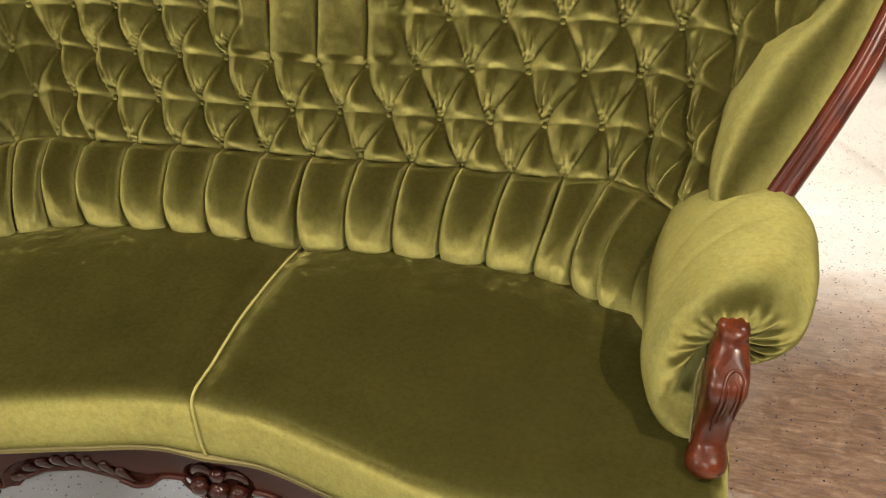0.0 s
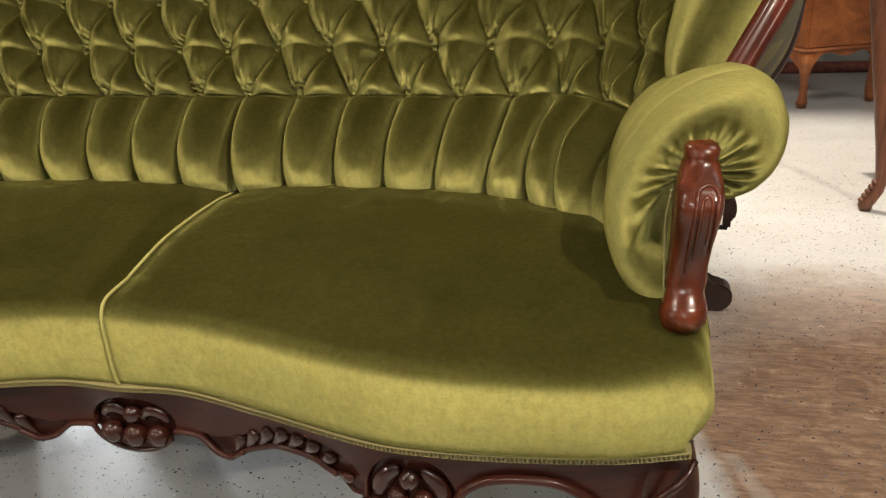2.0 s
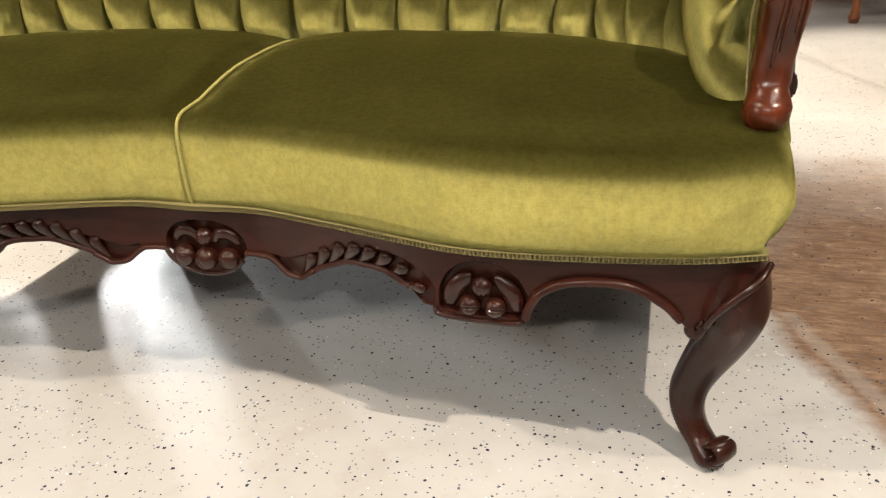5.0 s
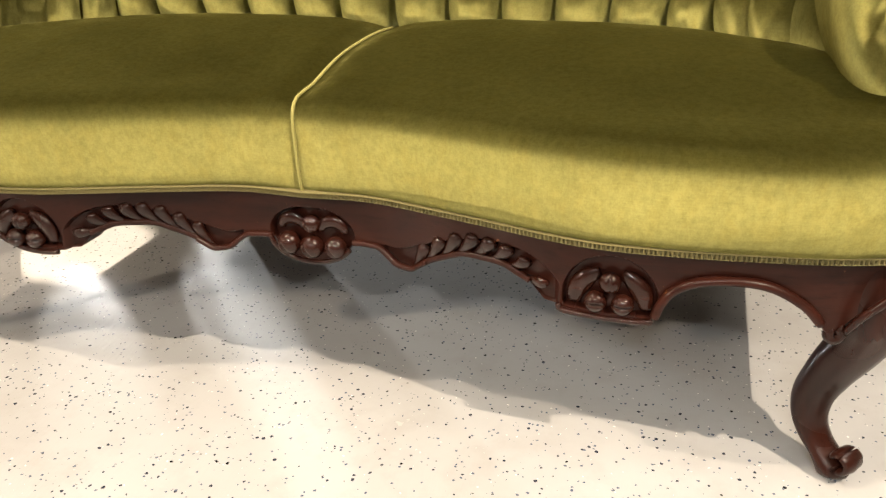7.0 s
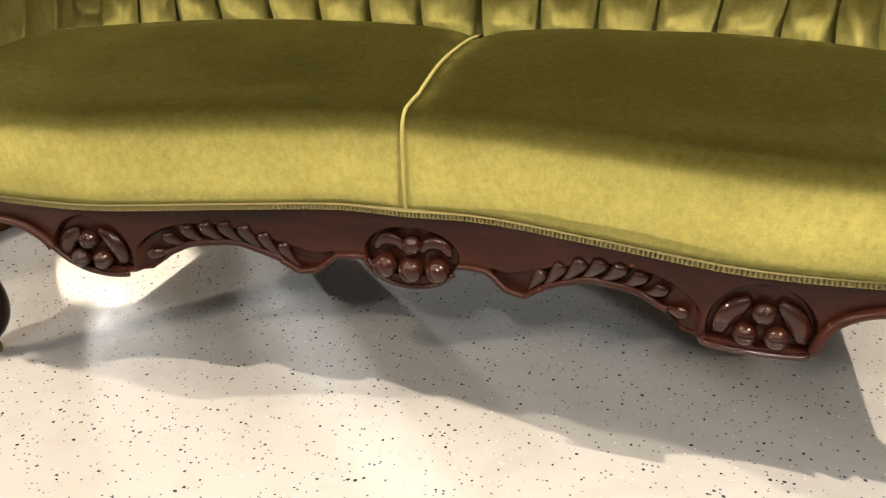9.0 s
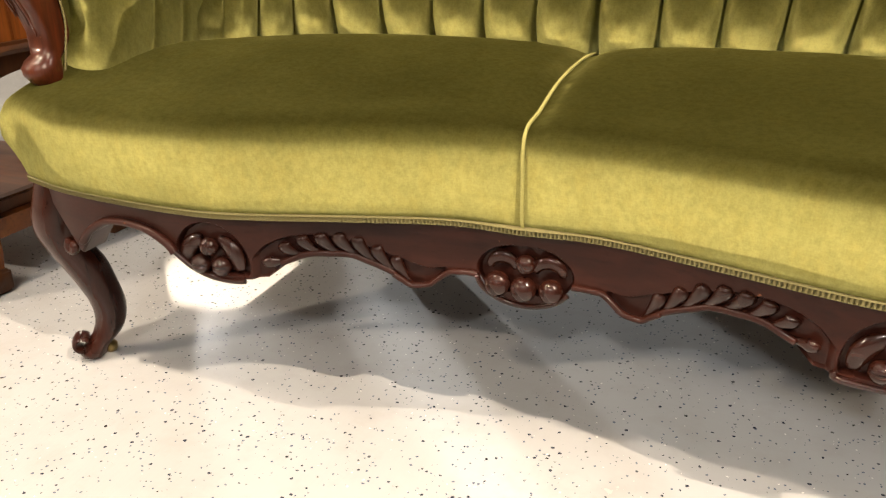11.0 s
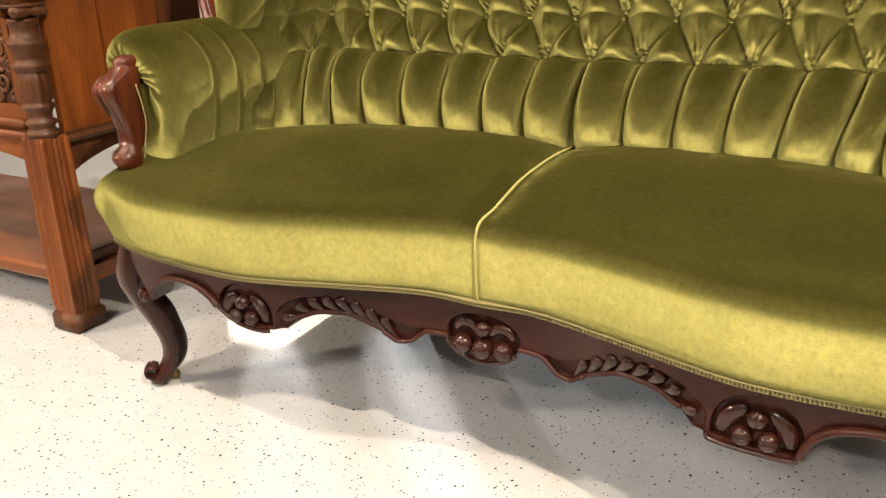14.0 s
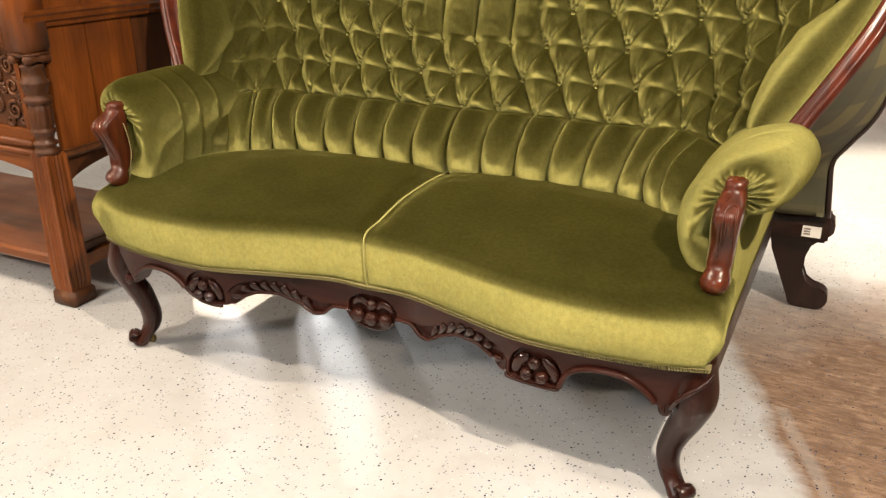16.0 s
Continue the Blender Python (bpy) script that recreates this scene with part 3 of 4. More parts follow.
def seat_half(s):
    n, m = 84, 52
    rings = []
    for k in range(n + 1):
        x = s * (0.688 if s > 0 else 0.704) * k / n
        col = []
        for j in range(m + 1):
            f = j / m * 2
            p = seat_surface(x, f)
            nz = noise.noise(Vector((p.x * 9, p.y * 9, 3.1))) * 0.0014 + noise.noise(Vector((p.x * 30, p.y * 30, 7.7))) * 0.0003
            col.append(p + Vector((0, -nz if f < 1 else 0, nz)))
        rings.append(col)
    # the end rounds over into the side
    last = rings[-1]
    for out, drop, back in ((0.006, 0.06, 0.001), (0.011, 0.16, 0.004), (0.014, 0.32, 0.010), (0.011, 0.55, 0.016), (0.003, 0.8, 0.02), (-0.005, 1.0, 0.022)):
        rings.append([Vector((p.x + s * out * (1.7 if s > 0 else 2.3) * min(1.0, max(-0.2, (p.z - TRIM_Z - 0.012) / 0.07)), p.y + back * (1 if j < 34 else 0), p.z + (TRIM_Z - p.z) * drop)) for j, p in enumerate(last)])
    return loft(rings, False)


for s in (-1, 1):
    part("seat_panel", seat_half(s), VELVET, sofa)
pipe = []
for k in range(58):
    f = 2 * k / 60
    p, q = seat_surface(0.0, max(0, f - 0.02)), seat_surface(0.0, f + 0.02)
    t = (q - p).normalized()
    pipe.append(seat_surface(0.0, f) + Vector((0, -t.z, t.y)) * 0.0025)
part("seat_piping", sweep(pipe, circle(0.0023, 8), Vector((1, 0, 0))), PIPING, sofa, "yellow-green velvet piping down the seat middle")


def gimp(x0, x1, n):
    """A flat narrow braid along the foot of the seat cover, ribbed with small loops."""
    rings = []
    for k in range(n * 4 + 1):
        x = x0 + (x1 - x0) * k / (n * 4)
        y = rail_y(x)
        rib = 0.5 - 0.5 * math.cos(math.pi / 2 * k)
        o = -0.0115 - 0.0050 * rib
        z = TRIM_Z - 0.0030
        rings.append([Vector((x, y + d, z + b)) for d, b in ((0.002, -0.0050), (-0.0110, -0.0052), (-0.0150, -0.0040), (o, -0.0026), (o, 0.0016), (-0.0165, 0.0028), (-0.0160, 0.0044), (0.002, 0.0048))])
    return loft(rings)


part("gimp_braid", gimp(-0.71, 0.695, 290), GIMP, sofa, "narrow olive-beige woven braid", False)

# back: plan curves at several heights, by button number
BZ = [0.43, 0.455, 0.52, 0.585, 0.665, 0.74, 0.81, 0.95, 1.12]
BK = [0, 1, 2, 3, 4, 5, 6, 7, 8, 9]
BXT = [
    [0, .085, .17, .255, .34, .428, .502, .555, .596, .635],
    [0, .085, .17, .255, .34, .430, .504, .556, .598, .635],
    [0, .087, .175, .262, .35, .437, .513, .572, .618, .655],
    [0, .09, .18, .27, .358, .4435, .524, .589, .640, .675],
    [0, .09, .18, .27, .36, .452, .540, .614, .667, .70],
    [0, .09, .18, .275, .37, .46, .55, .632, .692, .733],
    [0, .09, .18, .275, .37, .465, .56, .65, .715, .76],
    [0, .09, .185, .28, .375, .475, .57, .665, .74, .80],
    [0, .09, .185, .28, .375, .475, .57, .67, .75, .82]]
BYT = [
    [.436, .443, .447, .445, .438, .416, .384, .344, .300, .217],
    [.426, .433, .437, .435, .428, .408, .376, .334, .290, .207],
    [.440, .446, .450, .447, .440, .430, .420, .378, .325, .25],
    [.478, .482, .486, .482, .476, .471, .472, .432, .375, .30],
    [.517, .518, .519, .519, .515, .515, .520, .477, .397, .34],
    [.547, .549, .552, .553, .555, .560, .568, .532, .465, .40],
    [.580, .582, .585, .586, .588, .590, .590, .562, .508, .45],
    [.640, .641, .643, .645, .645, .642, .635, .615, .575, .52],
    [.700, .701, .703, .705, .705, .702, .695, .675, .64, .59]]


@functools.lru_cache(maxsize=None)
def back_rows(a):
    return [smooth_interp(a, BK, row) for row in BXT], [smooth_interp(a, BK, row) for row in BYT]


def back_base(k, z):
    xs, ys = back_rows(min(abs(k), 9))
    x, y = smooth_interp(z, BZ, xs), smooth_interp(z, BZ, ys)
    return Vector((math.copysign(x, k), y, z))


def back_normal(k, z):
    e = 0.02
    du = back_base(k + e, z) - back_base(k - e, z)
    dz = back_base(k, z + e) - back_base(k, z - e)
    n = dz.cross(du)
    n.normalize()
    return n if n.y < 0 else -n


ROW0, ROWH = 0.583, 0.0755


def top_z(k):
    """Height of the upholstery under the top rail: two humps and a dip."""
    a = abs(k)
    return smooth_interp(a, [0, 1.3, 2.2, 3.5, 5.5, 7.5, 9], [0.845, 0.865, 0.93, 1.06, 1.12, 1.06, 0.90])


def ridge(v):
    return max(0.0, math.sqrt(math.sin(math.pi * v) ** 2 + 0.004) - 0.0633) ** 0.66


def lattice(k, r):
    e = min(1.0, abs(math.sin(math.pi * r)) + abs(math.sin(math.pi * (k + r / 2))))
    k += 0.07 * e * noise.noise(Vector((k * 0.9, r * 0.9, 1.3)))
    r += 0.10 * e * noise.noise(Vector((k * 0.9, r * 0.9, 8.3)))
    s, t = k + r / 2, -k + r / 2
    A, B = ridge(s), ridge(t)
    h = 0.20 * (A + B) + 0.80 * (A * B) ** 1.15
    fs, ft = s - math.floor(s), t - math.floor(t)
    h *= 1 + 0.22 * noise.noise(Vector((math.floor(s) * 3.7 + 0.5, math.floor(t) * 5.1 + 0.5, 0.5)))
    # slack that sags towards the foot of each diamond
    h += 0.22 * A * B * math.cos(math.pi * (fs + ft) / 2)
    for ds, dt, much, reach in ((fs, ft, 0.44, 0.42), (1 - fs, 1 - ft, 0.18, 0.30)):
        d = math.hypot(ds, dt)
        ang = math.atan2(dt, ds)
        h += much * (0.5 + 0.5 * math.cos(ang * 13 + math.floor(s) * 2.1 + math.floor(t) + 0.8 * math.sin(5 * d + s * 3))) ** 2 * math.exp(-(d / reach) ** 2) * min(1, d / 0.08)
    return h


def channel(k):
    A = ridge(k)
    return 1.08 * A ** 0.33


def overhang(u):
    """Slack of one row: tucked under the row above, fullest low down, rolled in at its foot."""
    return math.sin(math.pi * max(0.0, min(1.0, u)) ** 0.58) ** 1.35


def tuft(k, z):
    """Depth of the stuffing above the button plane."""
    a = abs(k)
    r = (z - ROW0) / ROWH
    fade = 1 - (1 - max(0.0, min(1.0, (8.6 - a) / 1.1))) * max(0.0, min(1.0, (z - 0.58) / 0.08))
    if r < 0:
        depth = (ROW0 - z) / (ROW0 - 0.45)
        top = min(1.0, 0.45 + 0.55 * (depth / 0.10)) if depth < 0.10 else 1.0
        h = channel(k) * min(1.0, max(0.10, (8.1 - a) / 1.0)) * top * (1 - 0.45 * max(0, min(1, (depth - 0.85) / 0.15)) ** 1.3) + 0.86 * math.sin(math.pi * min(1, 0.88 * depth ** 1.30)) ** 0.95
    else:
        row = math.floor(r)
        u = r - row
        between = abs(math.sin(math.pi * (k + row / 2)))
        h = 0.74 * lattice(k, r) + overhang(u) * (0.14 + 0.19 * between) * (1 + 0.3 * noise.noise(Vector((k * 1.3, row * 5.7, 4.4))))
        if r > 2.0 and a < 2.0:
            up = channel(k) * (0.40 + 0.60 * min(1.0, (r - 2.0) / 1.2)) + 0.10
            w = max(0.0, min(1.0, (1.75 - a) / 0.3)) * max(0.0, min(1.0, (r - 2.0) / 0.15)) ** 0.8
            h = h * (1 - w) + up * w
    calm = max(0.0, min(1.0, (a - 4.6) / 2.0)) if r >= 0 else 0.0
    return 0.047 * h * fade * (1 - (0.45 if k < 0 else 0.25) * calm) + 0.003


def back_cloth():
    nk, nz = 18 * 28, 300
    rings = []
    for i in range(nk + 1):
        k = -9 + 18 * i / nk
        zt = top_z(k)
        col = []
        for j in range(nz + 1):
            z = 0.435 + (zt - 0.435) * (j / nz)
            p = back_base(k, z) + back_normal(k, z) * tuft(k, z)
            p.z += noise.noise(Vector((k * 1.7, z * 20, 0.0))) * 0.0016
            p.y += noise.noise(Vector((k * 2.3, z * 26, 5.0))) * 0.0030 + noise.noise(Vector((k * 6, z * 70, 2.0))) * 0.0012
            col.append(p)
        rings.append(col)
    return loft(rings, False)


back = part("tufted_back", back_cloth(), VELVET, sofa, "deeply buttoned green velvet back with channelled foot")


def button_mesh():
    bm = bmesh.new()
    bmesh.ops.create_uvsphere(bm, u_segments=12, v_segments=8, radius=1)
    for v in bm.verts:
        v.co = Vector((v.co.x * 0.0062, v.co.z * 0.0046, v.co.y * 0.0062))
    me = bpy.data.meshes.new("button")
    bm.to_mesh(me)
    bm.free()
    me.polygons.foreach_set("use_smooth", [True] * len(me.polygons))
    me.materials.append(VELVET)
    return me


BUTTON = button_mesh()


def button(k, z):
    n = back_normal(k, z)
    p = back_base(k, z) + n * (tuft(k, z) + 0.0035)
    ob = new("button", BUTTON)
    ob.parent = back
    ob.matrix_basis = Matrix.LocRotScale(p, n.to_track_quat("-Y", "Z"), None)


for row in range(7):
    z = ROW0 + row * ROWH
    for i in range(-8, 9):
        k = i + (0.5 if row % 2 else 0)
        if abs(k) > 7.2 or z > top_z(k) - 0.04 or (row > 2 and abs(k) < 1.6):
            continue
        button(k, z)


# rim: the moulded show-wood round the back
def rim_point(f, s):
    """Rim from the arm (f 0) over the hump to the centre dip (f 1)."""
    pts = [(0.715, 0.315, 0.615), (0.745, 0.338, 0.665), (0.80, 0.395, 0.755), (0.846, 0.452, 0.84), (0.875, 0.51, 0.93), (0.85, 0.575, 1.03),
           (0.76, 0.64, 1.11), (0.60, 0.68, 1.155), (0.44, 0.69, 1.14), (0.30, 0.665, 1.06), (0.20, 0.62, 0.94), (0.10, 0.585, 0.862), (0.0, 0.575, 0.845)]
    return pts


for s in (-1, 1):
    pts = [Vector((s * (x + (0.03 * min(1, max(0, (z - 0.66) / 0.15)) if s < 0 else 0)), y, z)) for x, y, z in rim_point(0, s)]
    path = spline(pts, 70)
    rings = []
    n = len(path)
    sec = [(-0.030, -0.006), (-0.028, 0.010), (-0.022, 0.017), (-0.015, 0.016), (-0.011, 0.001), (-0.006, -0.001), (-0.003, 0.010), (0.004, 0.019), (0.012, 0.019), (0.017, 0.004), (0.021, 0.011), (0.029, 0.008), (0.032, -0.006), (0.026, -0.018), (-0.018, -0.020)]
    for k, p in enumerate(path):
        t = (path[min(k + 1, n - 1)] - path[max(k - 1, 0)]).normalized()
        front = Vector((-0.35 * s if k < 30 else 0, -0.9, 0.3)).normalized()
        side = t.cross(front).normalized() * s
        lift = side.cross(t).normalized()
        if lift.dot(front) < 0:
            lift = -lift
        rings.append([p + side * a + lift * b for a, b in sec])
    part("back_rim", loft(rings), MAHOGANY_UP, sofa, "moulded red-brown mahogany rim round the back")


# smooth roll between tufting and rim
for s in (-1, 1):
    rings = []
    N = 60
    rimp = spline([Vector((s * x, y, z)) for x, y, z in [(0.69, 0.30, 0.56)] + rim_point(0, s)], 141)[0:124]
    for i in range(N + 1):
        q = rimp[int(i / N * 123)]
        f = i / N
        # inner edge on the tufted surface
        inward = Vector((-s * 0.14, 0.10, 0.02)) if f < 0.35 else Vector((-s * 0.08, 0.03, -0.10))
        g = max(0, min(1, (f - 0.3) / 0.3))
        inward = Vector((-s * 0.098, 0.085, 0.03)).lerp(Vector((-s * 0.03, 0.0, -0.12)), g)
        g2 = max(0, min(1, (f - 0.6) / 0.3))
        inward = inward.lerp(Vector((s * 0.05, 0.02, -0.10)), g2)
        inner = q + inward * min(1.0, 0.18 + 3.6 * f)
        face = Vector((-s * 0.45, -0.87, 0.15)).normalized()
        ring = []
        for j in range(13):
            a = j / 12
            b = q.lerp(inner, a)
            ring.append(b + face * (0.060 * min(1, 0.25 + f * 6) * math.sin(math.pi * min(1, 0.08 + a * 0.92)) ** 0.75 - 0.006) + face * 0.002 * noise.noise(b * 14))
        ring += [inner + Vector((0, 0.04, 0)), q + Vector((0, 0.03, 0))]
        rings.append(ring)
    part("back_roll", loft(rings), ARM_VELVET if s > 0 else VELVET, sofa, "smooth padded velvet roll inside the rim")


# arms: section of the roll above its foot on the seat
ARM = [(0.690, 0.428), (0.652, 0.431), (0.616, 0.458), (0.598, 0.497), (0.593, 0.535), (0.602, 0.577), (0.628, 0.617), (0.660, 0.646), (0.695, 0.662), (0.730, 0.665),
       (0.760, 0.650), (0.776, 0.622), (0.772, 0.592), (0.754, 0.570), (0.730, 0.558), (0.708, 0.552), (0.700, 0.52), (0.700, 0.47)]


# this arm stands straighter on its inside
ARM_UPRIGHT = [(0.690, 0.428), (0.640, 0.428), (0.603, 0.432), (0.592, 0.455), (0.591, 0.500), (0.596, 0.545), (0.610, 0.590)] + ARM[6:]


def arm_pad(s):
    """A rolled arm: full and round along its length, gathered at the front, sinking into the back."""
    prof = spline([(x, 0, z) for x, z in (ARM if s > 0 else ARM_UPRIGHT)], 120)
    hub = Vector((0.690, 0, 0.590))
    steps = [0.058 + 0.0035 * k for k in range(84)] + [0.355, 0.375, 0.395, 0.415, 0.435, 0.455, 0.475]
    fronts = [(0.10, 0.064, 0.0), (0.20, 0.055, 0.35), (0.30, 0.050, 0.8), (0.40, 0.0475, 1.1), (0.50, 0.047, 1.15), (0.60, 0.048, 0.55), (0.69, 0.051, 0.22), (0.77, 0.055, 0.07), (0.84, 0.060, 0.02), (0.90, 0.067, 0.0), (0.945, 0.076, 0.0), (0.975, 0.088, 0.0), (0.993, 0.103, 0)]
    rows = [(y, f, w) for f, y, w in fronts] + [(y, 1.0, 0) for y in steps if y > 0.112]
    rings = []
    for y, full, gather in rows:
        ring = []
        sink = max(0.0, (y - 0.24) / 0.24) if s > 0 else max(0.0, (y - 0.40) / 0.22)
        for p in prof:
            rel = Vector((p.x, 0, p.z)) - hub
            a = math.atan2(rel.z, rel.x)
            low = max(0.0, min(1.0, (0.575 - p.z) / 0.10))
            # the foot stays wide where the roll closes round the post
            keep = full + (1 - full) * 0.50 * low
            inner = max(0.0, min(1.0, 0.5 - rel.x / 0.08))
            crease = 0.0
            if s < 0:
                for at, deep in ((0.150, 0.050), (0.212, 0.046), (0.280, 0.040)):
                    crease += deep * math.exp(-(abs(y - at - 0.02 * (p.z - 0.5) / 0.1) / 0.0050) ** 1.1) * inner
            elif a > 0.9:
                # seams of the inside panels, sweeping up and back over the roll
                rise = max(0.0, (math.pi - a) / (math.pi / 2))
                crease += 0.030 * math.exp(-(abs(y - 0.128 - 0.085 * rise) / 0.0060) ** 1.2) * min(1, (a - 0.9) / 0.5)
                crease += 0.026 * math.exp(-(abs(y - 0.190 - 0.110 * rise) / 0.0060) ** 1.2) * min(1, (a - 0.9) / 0.5)
            keep *= 1 - crease
            pleat = (0.5 + 0.5 * math.sin(a * 13 + 0.4 + 0.9 * math.sin(a * 5))) ** 2 * 0.6 + 0.4 * math.sin(a * 23 + 1)
            x, z = hub.x + rel.x * keep * (1 - 0.30 * sink * sink), hub.z + rel.z * keep * (1 - 0.45 * sink * sink if rel.z > 0 else 1)
            up = max(0.0, min(1.0, (z - 0.50) / 0.08))
            x += 0.023 * math.sin(math.pi * max(0.0, min(1.0, (y - 0.08) / 0.40))) * up * max(0.0, min(1.0, 0.5 + rel.x / 0.10))
            yy = y + 0.0055 * gather * pleat * up - 0.16 * max(0, 0.575 - z) * max(0.0, 1 - y / 0.35) + 0.05 * max(0, x - 0.7)
            fold = noise.noise(Vector((x * 16, yy * 12, z * 16))) * 0.0020 + noise.noise(Vector((x * 60, yy * 40, z * 60))) * 0.0005
            ring.append(Vector((s * (x + fold), yy, z + fold)))
        rings.append(ring)
    return loft(rings)


def arm_post(s):
    """The carved scroll in front of the arm pad."""
    rows = [(0.432, 0.003, 0.034, 0.036), (0.437, 0.000, 0.037, 0.040), (0.441, -0.003, 0.040, 0.043), (0.450, -0.007, 0.047, 0.050), (0.460, -0.007, 0.048, 0.052), (0.469, -0.003, 0.042, 0.046),
            (0.476, 0.008, 0.038, 0.042), (0.486, 0.014, 0.040, 0.044), (0.505, 0.017, 0.038, 0.050), (0.528, 0.013, 0.039, 0.056), (0.555, 0.005, 0.042, 0.067), (0.573, 0.001, 0.044, 0.075),
            (0.585, 0.005, 0.044, 0.070), (0.594, 0.012, 0.042, 0.060), (0.602, 0.020, 0.039, 0.052), (0.608, 0.025, 0.035, 0.048), (0.612, 0.029, 0.031, 0.046), (0.615, 0.030, 0.034, 0.048), (0.621, 0.031, 0.034, 0.047), (0.625, 0.033, 0.029, 0.040), (0.627, 0.034, 0.018, 0.026)]
    rings = []
    for z, y, w, d in rows:
        cx = 0.678 + 0.06 * (z - 0.44)
        ring = []
        for a, b in rounded(w, d, min(w, d) * (0.27 if 0.48 < z < 0.60 else 0.47), 4):
            # a hollow flute down the face
            dent = 0.0035 * math.exp(-((a - 0.003) / 0.008) ** 2) * (1 if b < 0 and 0.50 < z < 0.585 else 0)
            ring.append(Vector((s * (cx + a), y + b + 0.012 + dent, z)))
        rings.append(ring)
    return loft(rings)


def scroll_carving(s, wide, low, high, thick):
    """A raised loop like an upturned U on the face of the post."""
    pts = []
    for k in range(44):
        a = k / 43
        if a < 0.45:
            x, z = -wide, low + (high - low) * a / 0.45
        elif a < 0.75:
            th = (a - 0.45) / 0.30 * math.pi
            x, z = -wide * math.cos(th), high + wide * 0.9 * math.sin(th)
        else:
            x, z = wide, high - (high - low) * 0.7 * (a - 0.75) / 0.25
        y = float(np.interp(z, [0.45, 0.476, 0.486, 0.505, 0.528, 0.555, 0.573, 0.585, 0.594, 0.602, 0.608], [-0.032, -0.013, -0.008, -0.008, -0.015, -0.0285, -0.0365, -0.030, -0.018, -0.006, 0.001]))
        pts.append(Vector((s * (0.678 + 0.06 * (z - 0.44) + x + 0.006), y + 0.0125, z)))
    return sweep(pts, circle(thick, 8), Vector((0, 1, 0)), True, [0.5 + 0.5 * min(1, k / 8, (43 - k) / 8) for k in range(44)])


def post_braid(s):
    """The braid that hides the tacks between the post and the inside of the arm."""
    pts = spline([(s * x, y, z) for x, y, z in ((0.662, 0.022, 0.436), (0.660, 0.030, 0.470), (0.659, 0.039, 0.510), (0.658, 0.036, 0.545), (0.662, 0.032, 0.580))], 90)
    return sweep(pts, circle(0.0016, 6), Vector((1, 0, 0)), True, [1.0 + 0.22 * math.sin(k * 1.6) for k in range(90)])


def arm_side(s):
    """Velvet outside of the arm between the roll and the seat rail."""
    rings = []
    for k in range(25):
        f = k / 24
        y = 0.035 + 0.83 * f
        x = 0.696 + 0.008 * f
        zt = smooth_interp(f, [0, 0.3, 0.6, 1], [0.575, 0.60, 0.62, 0.46])
        rings.append([Vector((s * (x + 0.006 * math.sin(math.pi * j / 8)), y, 0.305 + (zt - 0.305) * j / 8)) for j in range(9)]
                     + [Vector((s * (x - 0.03), y, zt)), Vector((s * (x - 0.03), y, 0.305))])
    return loft(rings)


for s in (-1, 1):
    part("arm_pad", arm_pad(s), ARM_VELVET if s > 0 else VELVET, sofa, "rolled green velvet arm with gathered front")
    part("post_shoe", lathe([(0.012, 0.408), (0.021, 0.411), (0.0235, 0.417), (0.0235, 0.424), (0.020, 0.431), (0.012, 0.434)], (s * 0.6785, 0.012), 20), CARVED, sofa)
    post = part("arm_post", arm_post(s), POSTWOOD, sofa, "carved mahogany arm scroll")
    part("scroll_carving", scroll_carving(s, 0.0100, 0.500, 0.586, 0.0024), POSTWOOD, post)
    part("scroll_carving", scroll_carving(s, 0.0048, 0.515, 0.582, 0.0019), POSTWOOD, post)
    part("arm_side", arm_side(s), VELVET, sofa)
    part("post_braid", post_braid(s), GIMP, sofa, "narrow olive-beige woven braid")


def side_rail(s):
    rings = []
    for k in range(13):
        f = k / 12
        y = -0.01 + 0.90 * f
        x = 0.674 + 0.012 * f
        rings.append([Vector((s * (x + a), y, 0.265 + b)) for a, b in rounded(0.035, 0.085, 0.006, 2)])
    return loft(rings)


